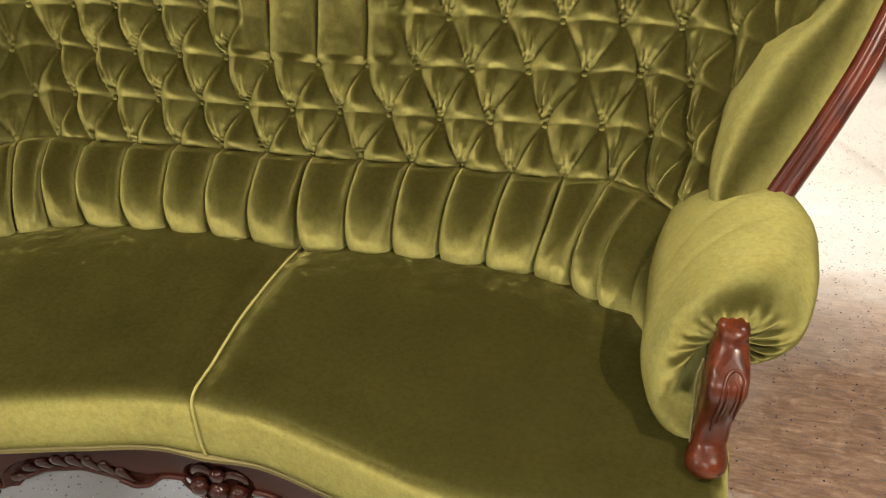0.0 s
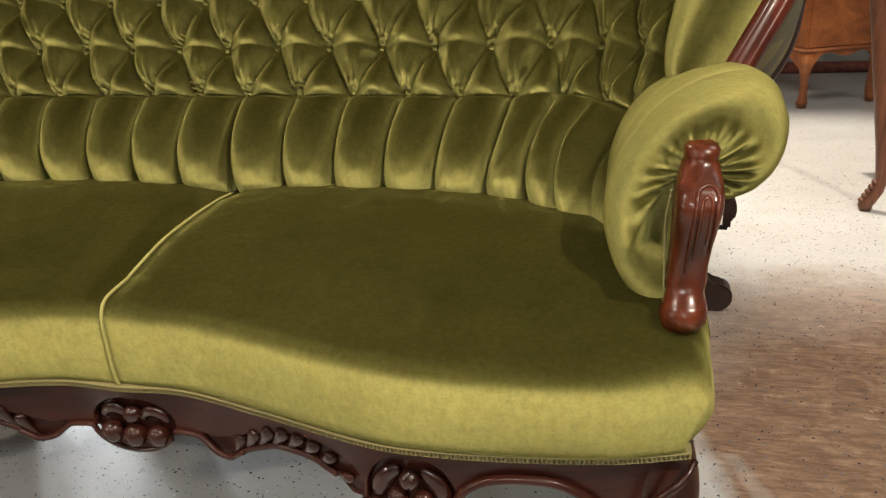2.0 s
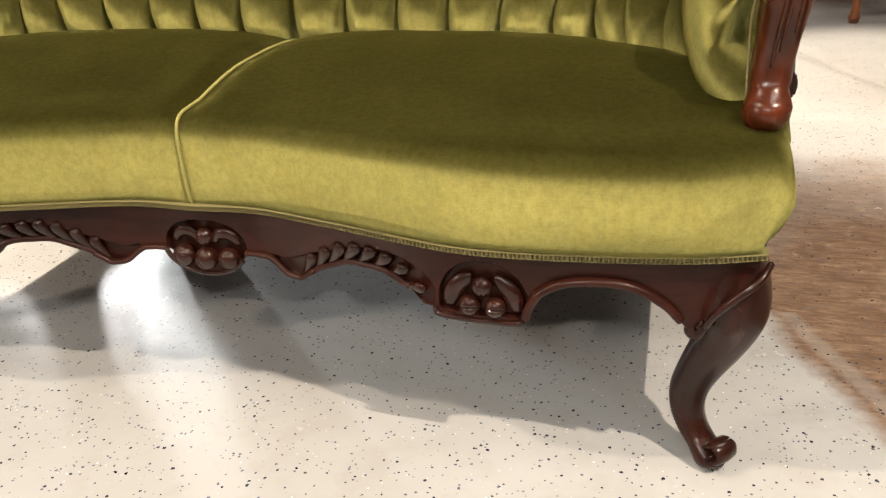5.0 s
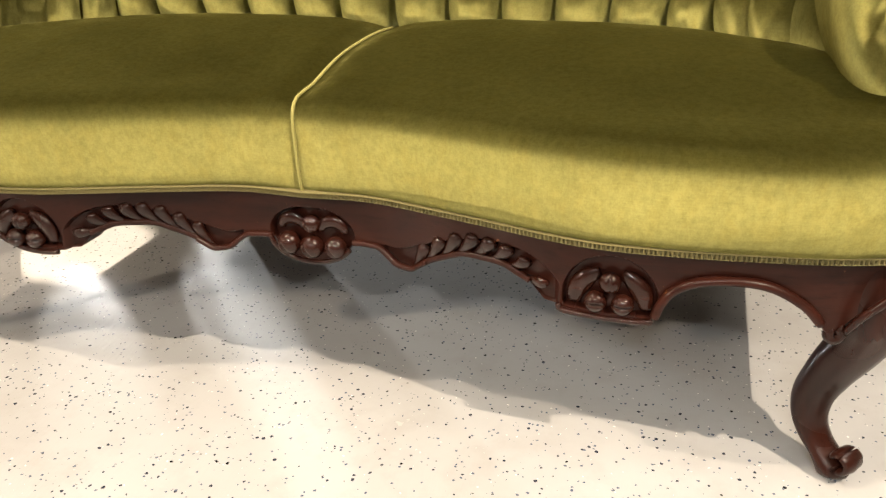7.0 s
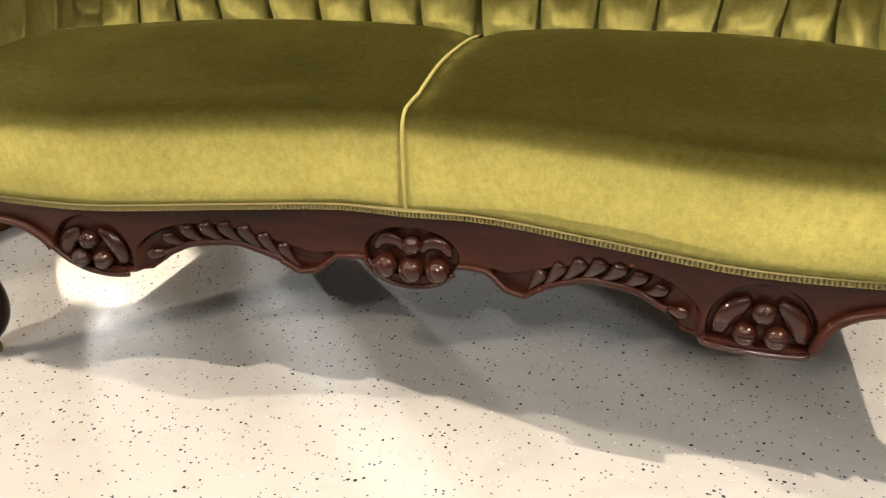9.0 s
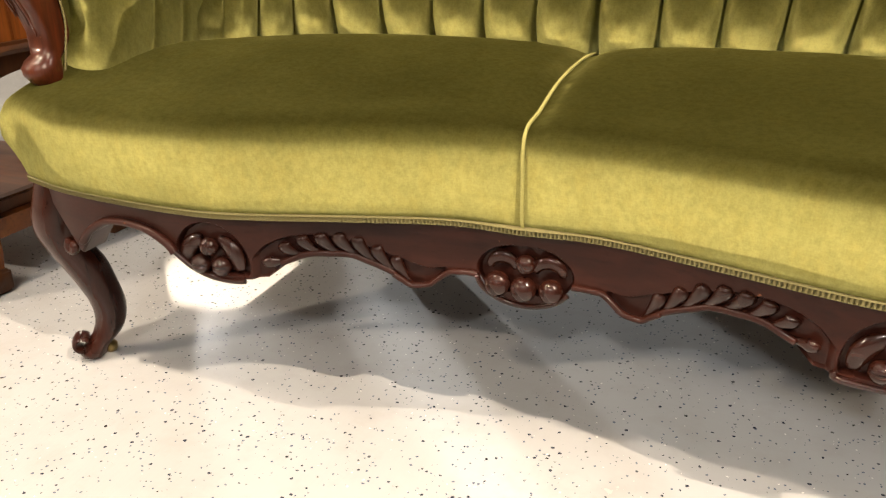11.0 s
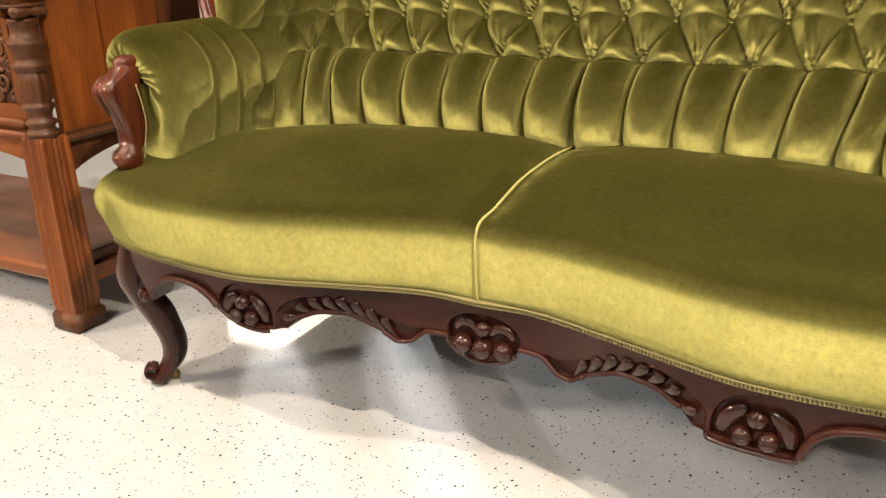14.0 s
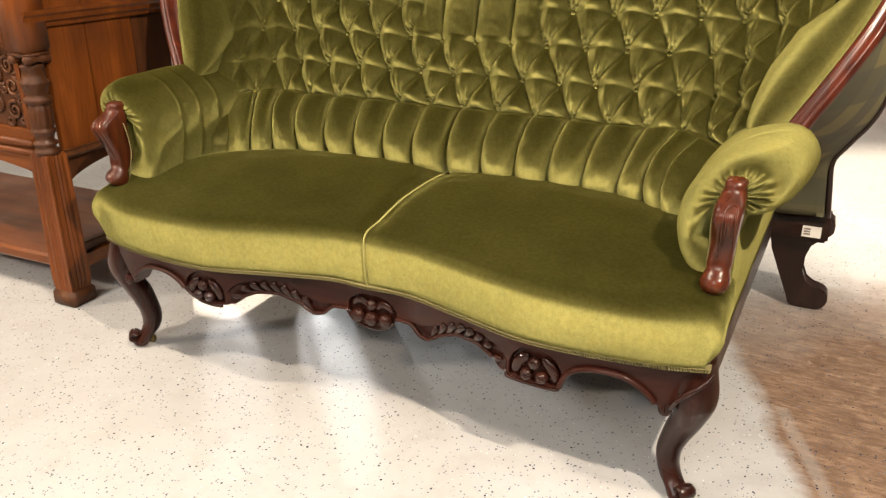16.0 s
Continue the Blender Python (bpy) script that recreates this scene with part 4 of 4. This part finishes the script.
def front_leg(s):
    """A cabriole leg with a sharp front ridge and a scrolled toe."""
    rows = [(0.306, 0.006, 0.078, 0.058), (0.275, 0.012, 0.084, 0.064), (0.245, 0.017, 0.086, 0.068), (0.220, 0.018, 0.080, 0.066), (0.195, 0.012, 0.068, 0.060),
            (0.165, -0.004, 0.062, 0.060), (0.130, -0.021, 0.055, 0.053), (0.095, -0.034, 0.049, 0.047), (0.065, -0.034, 0.044, 0.042), (0.042, -0.022, 0.042, 0.040),
            (0.026, -0.004, 0.042, 0.038), (0.014, 0.006, 0.044, 0.040), (0.006, 0.006, 0.036, 0.034), (0.002, 0.004, 0.02, 0.02)]
    out = Vector((s * 0.75, -0.66, 0))
    across = Vector((s * 0.66, 0.75, 0))
    base = Vector((0.660, 0.012, 0)) if s > 0 else Vector((-0.692, 0.018, 0))
    rings = []
    if s < 0:
        rows = [(z, d * 0.8 if d < 0 else d, w, dep) for z, d, w, dep in rows]
    hs, ds, ws, ps = (list(reversed(v)) for v in zip(*rows))
    levels = [0.306 - 0.304 * k / 54 for k in range(55)]
    for z, d, w, dep in [(z, smooth_interp(z, hs, ds), smooth_interp(z, hs, ws), smooth_interp(z, hs, ps)) for z in levels]:
        c = base + out * d + Vector((0, 0, z))
        ring = []
        for k in range(28):
            a = 2 * math.pi * k / 28
            ca, sa = math.cos(a), math.sin(a)
            r = 1.10 * (abs(ca) ** 1.5 + abs(sa) ** 1.5) ** (-1 / 1.5)
            ring.append(c + out * (ca * dep / 2 * r) + across * (sa * w / 2))
        rings.append(ring)
    return loft(rings)


def toe_scroll(s):
    base = Vector((0.660, 0.012, 0)) if s > 0 else Vector((-0.692, 0.018, 0))
    out = Vector((s * 0.75, -0.66, 0))
    across = Vector((s * 0.66, 0.75, 0))
    pts = [base + out * (0.020 + 0.011 * math.cos(a)) + Vector((0, 0, 0.030 + 0.011 * math.sin(a))) for a in np.linspace(-2.2, 2.6, 16)]
    sec = [(0.019 * math.cos(a), 0.005 * math.sin(a)) for a in np.linspace(0, 2 * math.pi, 9)[:-1]]
    return sweep(pts, sec, across.cross(Vector((0, 0, 1))))


def knee_bead(s):
    o = 0.0 if s > 0 else 0.02
    pts = spline([(s * (x + o), y + 0.0045, z) for x, y, z in ((0.700, -0.030, 0.298), (0.688, -0.048, 0.285), (0.668, -0.055, 0.268), (0.648, -0.053, 0.245), (0.638, -0.045, 0.222))], 24)
    return sweep(pts, circle(0.0048, 8), Vector((0, 1, 0)), True, [0.5 + 0.5 * math.sin(math.pi * (0.2 + 0.6 * k / 23)) for k in range(24)])


def knee_ear(s):
    """The small volute where the leg meets the arch of the rail."""
    c = Vector((s * (0.624 if s > 0 else 0.642), -0.032, 0.216))
    pts = [c + Vector((s * (0.004 - 0.008 * (1 - 0.6 * k / 17) * math.cos(1.9 + k * 0.34)), -0.002, 0.009 * (1 - 0.6 * k / 17) * math.sin(1.9 + k * 0.34))) for k in range(18)]
    return sweep(pts, circle(0.0068, 10), Vector((0, 1, 0)))


def caster(s):
    return lathe([(0.004, 0.0), (0.008, 0.001), (0.010, 0.006), (0.010, 0.014), (0.006, 0.018), (0.003, 0.022)], ((0.656 if s > 0 else -0.688), 0.042), 14)


def back_leg(s):
    """A broad sabre leg that sweeps out behind."""
    outline = [(0.0, 0.30), (0.162, 0.30), (0.168, 0.275), (0.164, 0.250), (0.138, 0.238), (0.113, 0.215), (0.100, 0.175), (0.099, 0.13), (0.110, 0.098),
               (0.130, 0.082), (0.152, 0.083), (0.170, 0.070), (0.175, 0.048), (0.168, 0.026), (0.150, 0.013), (0.10, 0.012), (0.075, 0.016), (0.066, 0.05), (0.045, 0.11), (0.018, 0.19)]
    bm = bmesh.new()
    at = Vector((s * 0.685, 0.93, -0.012))
    front = [bm.verts.new(at + Vector((s * (u + 0.03 * (0.3 - z)), 0.19 * (0.3 - z), z))) for u, z in outline]
    rear = [bm.verts.new(at + Vector((s * (u + 0.03 * (0.3 - z)), 0.05 + 0.21 * (0.3 - z), z))) for u, z in outline]
    n = len(outline)
    for i in range(n):
        j = (i + 1) % n
        bm.faces.new((front[i], front[j], rear[j], rear[i]))
    bm.faces.new(front)
    bm.faces.new(rear[::-1])
    bmesh.ops.bevel(bm, geom=list(bm.edges), offset=0.004, segments=2, affect="EDGES")
    return bm


for s in (-1, 1):
    part("side_rail", side_rail(s), DARKWOOD, sofa)
    leg = part("front_leg", front_leg(s), LEGWOOD, sofa, "dark mahogany cabriole leg with scrolled toe")
    part("toe_scroll", toe_scroll(s), LEGWOOD, leg)
    if s > 0:
        part("knee_bead", knee_bead(s), LEGWOOD, leg)
    part("knee_ear", knee_ear(s), LEGWOOD, leg)
    part("caster", caster(s), BRASS, leg, "small tarnished brass caster")
    part("back_leg", back_leg(s), DARKWOOD, sofa, "almost black splayed rear leg", False)

part("back_bottom_rail", box(-0.84, 0.915, 0.222, 0.84, 0.95, 0.312, 0.006), DARKWOOD, sofa)

# outside of the back: check cloth between the rim and the rear frame
EDGE = [(0.830, 0.90, 0.30), (0.822, 0.89, 0.38), (0.818, 0.885, 0.45), (0.845, 0.87, 0.50), (0.885, 0.85, 0.565), (0.905, 0.83, 0.63), (0.91, 0.81, 0.72),
        (0.915, 0.79, 0.84), (0.90, 0.77, 0.96), (0.85, 0.755, 1.06), (0.75, 0.745, 1.12), (0.60, 0.74, 1.15), (0.44, 0.74, 1.13), (0.30, 0.72, 1.05), (0.20, 0.69, 0.93), (0.10, 0.67, 0.86), (0.0, 0.665, 0.845)]
FRONT_EDGE = [(0.69, 0.885, 0.30), (0.69, 0.86, 0.40), (0.695, 0.74, 0.48), (0.71, 0.55, 0.57), (0.745, 0.40, 0.66), (0.81, 0.42, 0.76), (0.84, 0.46, 0.83), (0.875, 0.525, 0.93), (0.85, 0.59, 1.03), (0.80, 0.625, 1.08), (0.73, 0.655, 1.12),
              (0.60, 0.69, 1.15), (0.44, 0.70, 1.135), (0.30, 0.675, 1.055), (0.20, 0.63, 0.935), (0.10, 0.60, 0.86), (0.0, 0.59, 0.845)]
for s in (-1, 1):
    e = spline([Vector((s * x, y, z)) for x, y, z in EDGE], 80)
    f = spline([Vector((s * x, y, z)) for x, y, z in FRONT_EDGE], 80)
    rings = []
    for a, b in zip(e, f):
        ring = [a.lerp(b, j / 10) + Vector((s * 0.012 * math.sin(math.pi * j / 10), 0, 0)) for j in range(11)]
        ring += [b + Vector((-s * 0.01, 0.012, 0)), a + Vector((-s * 0.012, -0.004, 0))]
        rings.append(ring)
    part("outside_wing", loft(rings), CHECK, sofa, "dull olive check cloth on the outside")
    part("edge_piping", sweep(e, circle(0.008, 8), Vector((0, 1, 0))), DARKWOOD, sofa, "dark narrow edging")


def back_panel():
    """The flat cloth-covered rear of the back."""
    bm = bmesh.new()
    e = spline([Vector(p) for p in EDGE], 40)
    outline = [Vector((p.x, p.y + 0.004, p.z)) for p in e] + [Vector((-p.x, p.y + 0.004, p.z)) for p in reversed(e[:-1])]
    a = [bm.verts.new(p) for p in outline]
    b = [bm.verts.new(p + Vector((0, 0.02, 0))) for p in outline]
    n = len(a)
    for i in range(n):
        j = (i + 1) % n
        bm.faces.new((a[i], a[j], b[j], b[i]))
    bm.faces.new(b)
    bm.faces.new(a[::-1])
    return bm


part("back_panel", back_panel(), CHECK, sofa, "", False)
part("seat_base", box(-0.68, 0.05, 0.275, 0.68, 0.88, 0.31, 0.004), DARKWOOD, sofa)

# price sticker on the rear leg
sticker = thing("price_sticker", (0.80, 0.913, 0.25), "small white printed paper sticker on the dark rear leg", "sticker")
part("paper", box(0.776, 0.9120, 0.236, 0.822, 0.9146, 0.266, 0), PAPER, sticker, "", False)
for k in range(3):
    part("print_bar", box(0.780, 0.9110, 0.242 + k * 0.007, 0.796, 0.9119, 0.2465 + k * 0.007, 0), INK, sticker, "", False)

# ---- oak sideboard beside the sofa ----
board = thing("sideboard", (-1.3, 0.35, 0), "golden oak sideboard with turned columns and carved door", "sideboard")
CX, CY = -1.065, 0.125


def fluted_column():
    bm = bmesh.new()
    rows = []
    for z, h in ((0.045, 0.033), (0.075, 0.036), (0.430, 0.033), (0.438, 0.030)):
        ring = []
        for side in range(4):
            a = Matrix.Rotation(math.pi / 2 * side, 3, "Z")
            for j in range(13):
                u = -1 + 2 * j / 12
                flute = 0.0045 * (0.5 - 0.5 * math.cos(2 * math.pi * 4 * (u + 0.8) / 1.6)) if abs(u) < 0.8 and 0.075 <= z <= 0.43 else 0
                ring.append(Vector((CX, CY, z)) + a @ Vector((h - flute, u * h * 0.98, 0)))
        rows.append(ring)
    rows.insert(1, [p + Vector((0, 0, 0.0)) for p in rows[0]])
    add_loft(bm, rows)
    return bm


def make_column():
    col = part("column", fluted_column(), OAK, board, "fluted square oak column", False)
    part("foot_block", box(CX - 0.042, CY - 0.042, 0.0, CX + 0.042, CY + 0.042, 0.045, 0.006), OAK_DARK, col)
    prof = [(0.033, 0.437), (0.034, 0.447), (0.027, 0.452), (0.024, 0.458), (0.031, 0.464), (0.031, 0.470), (0.023, 0.475), (0.025, 0.486), (0.028, 0.493), (0.032, 0.497), (0.032, 0.503), (0.027, 0.507),
            (0.030, 0.512), (0.0315, 0.530), (0.0315, 0.552), (0.029, 0.566), (0.025, 0.570), (0.034, 0.575), (0.0365, 0.581), (0.034, 0.588), (0.027, 0.592), (0.029, 0.600), (0.032, 0.612), (0.0345, 0.620),
            (0.036, 0.625), (0.036, 0.630), (0.029, 0.635), (0.026, 0.648), (0.025, 0.660), (0.029, 0.666), (0.029, 0.672), (0.024, 0.676)]
    bm = lathe(prof, (CX, CY), 40)
    for v in bm.verts:
        if 0.511 < v.co.z < 0.568:
            a = math.atan2(v.co.y - CY, v.co.x - CX)
            k = 1 - 0.13 * (0.5 + 0.5 * math.cos(a * 10)) ** 2
            v.co.x, v.co.y = CX + (v.co.x - CX) * k, CY + (v.co.y - CY) * k
    part("turned_shaft", bm, OAK_DARK, col)
    for sx in (-1, 1):
        part("capital_scroll", sweep([Vector((CX + sx * 0.027, CY + q, 0.688)) for q in (-0.040, -0.034, -0.012, 0.0, 0.012, 0.034, 0.040)], circle(0.0125, 14), scales=[0.5, 1.0, 0.9, 0.6, 0.9, 1.0, 0.5]), OAK_DARK, col)
    part("capital", box(CX - 0.036, CY - 0.036, 0.694, CX + 0.036, CY + 0.036, 0.705, 0.003), OAK_DARK, col)
    part("upper_block", box(CX - 0.04, CY - 0.04, 0.705, CX + 0.04, CY + 0.04, 0.95, 0.006), OAK, col)


make_column()
def shelf_board():
    """A low shelf with a bowed front edge."""
    rings = []
    for k in range(41):
        f = k / 40
        x = -2.0 + (CX + 0.03 + 2.0) * f
        bow = 0.05 * math.sin(math.pi * f) ** 0.6
        y0 = CY + 0.0 - bow * 0.2
        rings.append([Vector((x, y0, 0.100)), Vector((x, y0 - 0.006, 0.108)), Vector((x, y0 - 0.006, 0.128)), Vector((x, y0, 0.136)), Vector((x, 0.60, 0.136)), Vector((x, 0.60, 0.100))])
    return loft(rings)


part("corner_stile", box(CX - 0.046, CY + 0.016, 0.500, CX + 0.0015, CY + 0.0345, 0.990, 0.002), OAK_DARK, board, "", False)
part("lower_shelf", shelf_board(), OAK_FLAT, board, "low oak shelf between the feet", False)
side = part("side_panel", box(CX + 0.002, CY + 0.035, 0.428, CX + 0.022, 0.29, 1.0, 0.002), OAK, board, "", False)
part("side_panel", box(CX + 0.001, 0.292, 0.428, CX + 0.0215, 0.455, 1.0, 0.002), OAK, board, "", False)
part("rear_stile", box(CX - 0.01, 0.457, 0.0, CX + 0.016, 0.60, 1.0, 0.003), OAK_DARK, board, "", False)
part("side_moulding", sweep([Vector((CX + 0.018, CY + 0.03, 0.430)), Vector((CX + 0.018, 0.46, 0.430))], [(-0.016, -0.012), (0.010, -0.012), (0.016, -0.004), (0.008, 0.004), (0.010, 0.010), (-0.016, 0.012)]), OAK_DARK, board, "", False)
part("top_moulding", sweep([Vector((CX + 0.026, CY - 0.03, 0.785)), Vector((CX + 0.026, 0.60, 0.785))], [(-0.02, -0.022), (0.004, -0.022), (0.006, -0.012), (0.014, -0.006), (0.016, 0.006), (0.022, 0.012), (0.022, 0.022), (-0.02, 0.022)]), OAK, board, "", False)


def arched_apron():
    rings = []
    for k in range(41):
        f = k / 40
        x = -1.75 + (CX - 0.03 + 1.75) * f
        zb = 0.372 + 0.035 * math.sin(math.pi * f) ** 0.7
        rings.append([Vector((x, CY - 0.012, zb)), Vector((x, CY - 0.012, 0.432)), Vector((x, CY + 0.012, 0.432)), Vector((x, CY + 0.012, zb))])
    return loft(rings)


part("apron", arched_apron(), OAK_FLAT, board, "", False)


def side_apron():
    rings = []
    for k in range(25):
        f = k / 24
        y = CY + 0.03 + 0.43 * f
        zb = 0.335 + 0.055 * math.sin(math.pi * f) ** 0.6
        rings.append([Vector((CX - 0.010, y, zb)), Vector((CX + 0.012, y, zb)), Vector((CX + 0.012, y, 0.420)), Vector((CX - 0.010, y, 0.420))])
    return loft(rings)


part("side_apron", side_apron(), OAK_DARK, board, "", False)
part("side_stretcher", box(CX - 0.012, CY + 0.03, 0.137, CX + 0.014, 0.458, 0.165, 0.004), OAK_DARK, board, "", False)
for z in (0.436, 0.462):
    part("rail_moulding", sweep([Vector((-1.75, CY - 0.012, z)), Vector((CX - 0.035, CY - 0.012, z))], circle(0.010, 10)), OAK_FLAT, board)
part("lower_rail", box(-1.75, CY - 0.008, 0.432, CX - 0.03, CY + 0.014, 0.500, 0.003), OAK_FLAT, board, "", False)
part("door_stile", box(CX - 0.058, CY - 0.008, 0.500, CX - 0.036, CY + 0.014, 0.705, 0.003), OAK, board, "", False)
door = part("carved_door", box(-1.55, CY + 0.0, 0.500, CX - 0.060, CY + 0.012, 0.705, 0.002), OAK_DARK, board, "dark oak door carved with scrolls", False)
for cx, cz, r, way in ((-1.155, 0.665, 0.024, 1), (-1.150, 0.610, 0.028, -1), (-1.158, 0.545, 0.026, 1), (-1.215, 0.64, 0.03, -1), (-1.220, 0.56, 0.03, 1), (-1.130, 0.640, 0.012, -1), (-1.128, 0.575, 0.013, 1), (-1.130, 0.520, 0.012, -1), (-1.185, 0.600, 0.014, 1), (-1.130, 0.690, 0.011, 1), (-1.182, 0.515, 0.015, -1), (-1.185, 0.690, 0.013, 1), (-1.255, 0.600, 0.018, 1)):
    pts = []
    for k in range(30):
        a = k / 29
        rr = r * (1 - 0.75 * a)
        th = way * a * 9.5 + 1.2
        pts.append(Vector((cx + rr * math.cos(th), CY - 0.003, cz + rr * math.sin(th))))
    part("scroll", sweep(pts, circle(0.005, 7), Vector((0, 1, 0)), True, [1.1 - 0.5 * k / 29 for k in range(30)]), OAK_DARK, door)
part("upper_frieze", box(-1.75, CY - 0.012, 0.705, CX - 0.04, CY + 0.014, 0.99, 0.003), OAK, board, "", False)
for k in range(5):
    r = 0.045 + k * 0.022
    pts = [Vector((CX - 0.045 - 0.135 + 0.135 * math.cos(a) * (r / 0.135), CY - 0.015, 0.712 + r * 1.4 * math.sin(a))) for a in np.linspace(0.0, 1.5, 14)]
    part("spandrel_flute", sweep(pts, circle(0.006, 7), Vector((0, 1, 0))), OAK, board)
part("back_board", box(-1.75, 0.585, 0.43, CX - 0.012, 0.60, 0.99, 0), OAK_DARK, board, "", False)
part("top_board", box(-1.78, CY - 0.05, 0.99, CX + 0.06, 0.61, 1.02, 0.006), OAK_FLAT, board)

# ---- chest of drawers behind ----
chest = thing("chest_of_drawers", (1.42, 3.32, 0), "cherry wood chest of drawers on short cabriole legs", "chest")
CM = Matrix.Translation((1.425, 3.30, 0)) @ Matrix.Rotation(radians(27), 4, "Z") @ Matrix.Diagonal((1, 1, 0.80, 1))


def turned_part(name, bm, mat, parent, m, label="", smooth=True):
    bmesh.ops.transform(bm, matrix=m, verts=bm.verts)
    return part(name, bm, mat, parent, label, smooth)


turned_part("body", box(-0.03, -0.03, 0.34, 0.40, 0.92, 1.05, 0.01), CHERRY, chest, CM, "", False)
turned_part("base_moulding", box(-0.042, -0.042, 0.322, 0.412, 0.932, 0.343, 0.007), CHERRY, chest, CM)
for k in range(3):
    drawer = turned_part("drawer_front", box(-0.038, 0.05, 0.37 + k * 0.22, -0.026, 0.84, 0.565 + k * 0.22, 0.006), CHERRY, chest, CM)
    turned_part("drawer_pull", ball((-0.046, 0.25, 0.47 + k * 0.22), (0.012, 0.012, 0.012)), BRASS, drawer, CM)
    turned_part("drawer_pull", ball((-0.046, 0.64, 0.47 + k * 0.22), (0.012, 0.012, 0.012)), BRASS, drawer, CM)


def scalloped_apron(length):
    """A board with an S-shaped lower edge, along x."""
    bm = bmesh.new()
    n = 40
    rings = []
    for k in range(n + 1):
        u = k / n
        x = u * length
        zb = 0.322 - 0.075 * (1 - min(1, min(u, 1 - u) / 0.16)) ** 1.5 - 0.02 - 0.012 * math.cos(u * 4 * math.pi)
        rings.append([Vector((x, -0.028, zb)), Vector((x, -0.028, 0.322)), Vector((x, -0.008, 0.322)), Vector((x, -0.008, zb))])
    add_loft(bm, rings)
    return bm


turned_part("apron", scalloped_apron(0.37), CHERRY, chest, CM, "", False)
turned_part("apron", scalloped_apron(0.88), CHERRY, chest, CM @ Matrix.Rotation(radians(90), 4, "Z") @ Matrix.Scale(-1, 4, (0, 1, 0)), "", False)


def chest_leg():
    rows = [(0.322, 0.0, 0.060), (0.28, 0.008, 0.056), (0.22, 0.008, 0.043), (0.14, 0.0, 0.031), (0.08, -0.003, 0.030), (0.05, 0.001, 0.036), (0.032, 0.005, 0.046), (0.026, 0.005, 0.047), (0.022, 0.005, 0.040), (0.0, 0.004, 0.034)]
    return loft([[Vector((-d + a, -d + b, z)) for a, b in rounded(w, w, w * 0.3, 3)] for z, d, w in rows])


for x, y, turn in ((0.0, 0.0, 0), (0.37, 0.0, 90), (0.37, 0.89, 180), (0.0, 0.89, 270)):
    turned_part("leg", chest_leg(), CHERRY, chest, CM @ Matrix.Translation((x, y, 0)) @ Matrix.Rotation(radians(turn), 4, "Z"))

# ---- table leg at the edge of view ----
table = thing("side_table", (1.41, 1.78, 0), "walnut side table with carved curved legs and scrolled feet", "table")


def table_leg():
    rows = [(0.70, 0.100, 0.062), (0.60, 0.090, 0.062), (0.48, 0.075, 0.050), (0.32, 0.053, 0.038), (0.18, 0.032, 0.033), (0.10, 0.022, 0.033), (0.06, 0.030, 0.037), (0.035, 0.046, 0.042), (0.018, 0.056, 0.042), (0.0, 0.054, 0.032)]
    bm = loft([[Vector((-d + a, b, z)) for a, b in rounded(w, w * 0.9, w * 0.35, 3)] for z, d, w in rows])
    for k in range(5):
        f = k / 4
        add_ball(bm, (-0.038 - 0.030 * f, 0, 0.088 - 0.056 * f), (0.010, 0.015, 0.009))
    return bm


def add_ball(bm, c, size):
    made = bmesh.ops.create_uvsphere(bm, u_segments=10, v_segments=6, radius=1)
    for v in made["verts"]:
        v.co = Vector((c[0] + v.co.x * size[0], c[1] + v.co.y * size[1], c[2] + v.co.z * size[2]))


TM = Matrix.Translation((1.388, 1.765, 0)) @ Matrix.Rotation(radians(15), 4, "Z")
for x, y, turn in ((0.0, 0.0, -15), (0.62, 0.0, 160), (0.62, 0.45, 200), (0.42, 0.55, 340)):
    turned_part("leg", table_leg(), WALNUT, table, TM @ Matrix.Translation((x, y, 0)) @ Matrix.Rotation(radians(turn), 4, "Z"))
turned_part("tabletop", box(0.0, -0.05, 0.70, 0.72, 0.60, 0.74, 0.008), WALNUT, table, TM)

# ---- dark bench and rug further back ----
bench = thing("low_bench", (2.1, 4.6, 0), "dark low bench in shadow behind the chest", "bench")
part("seat", box(1.3, 4.45, 0.22, 3.2, 4.95, 0.34, 0.02), DARKWOOD, bench)
for x in (1.36, 3.14):
    for y in (4.5, 4.9):
        part("leg", lathe([(0.03, 0.0), (0.035, 0.02), (0.022, 0.05), (0.04, 0.12), (0.045, 0.17), (0.03, 0.22)], (x, y), 14), DARKWOOD, bench)
RUG = plain("red_rug", (0.16, 0.05, 0.04), 0.95, 0, 0.9, 26, 0.5)
rug = part("rolled_rug", sweep([Vector((1.2, 4.25, 0.032)), Vector((3.2, 4.42, 0.032))], circle(0.032, 14)), RUG)
tagged(rug, "rolled red patterned rug lying on the floor", "rug")
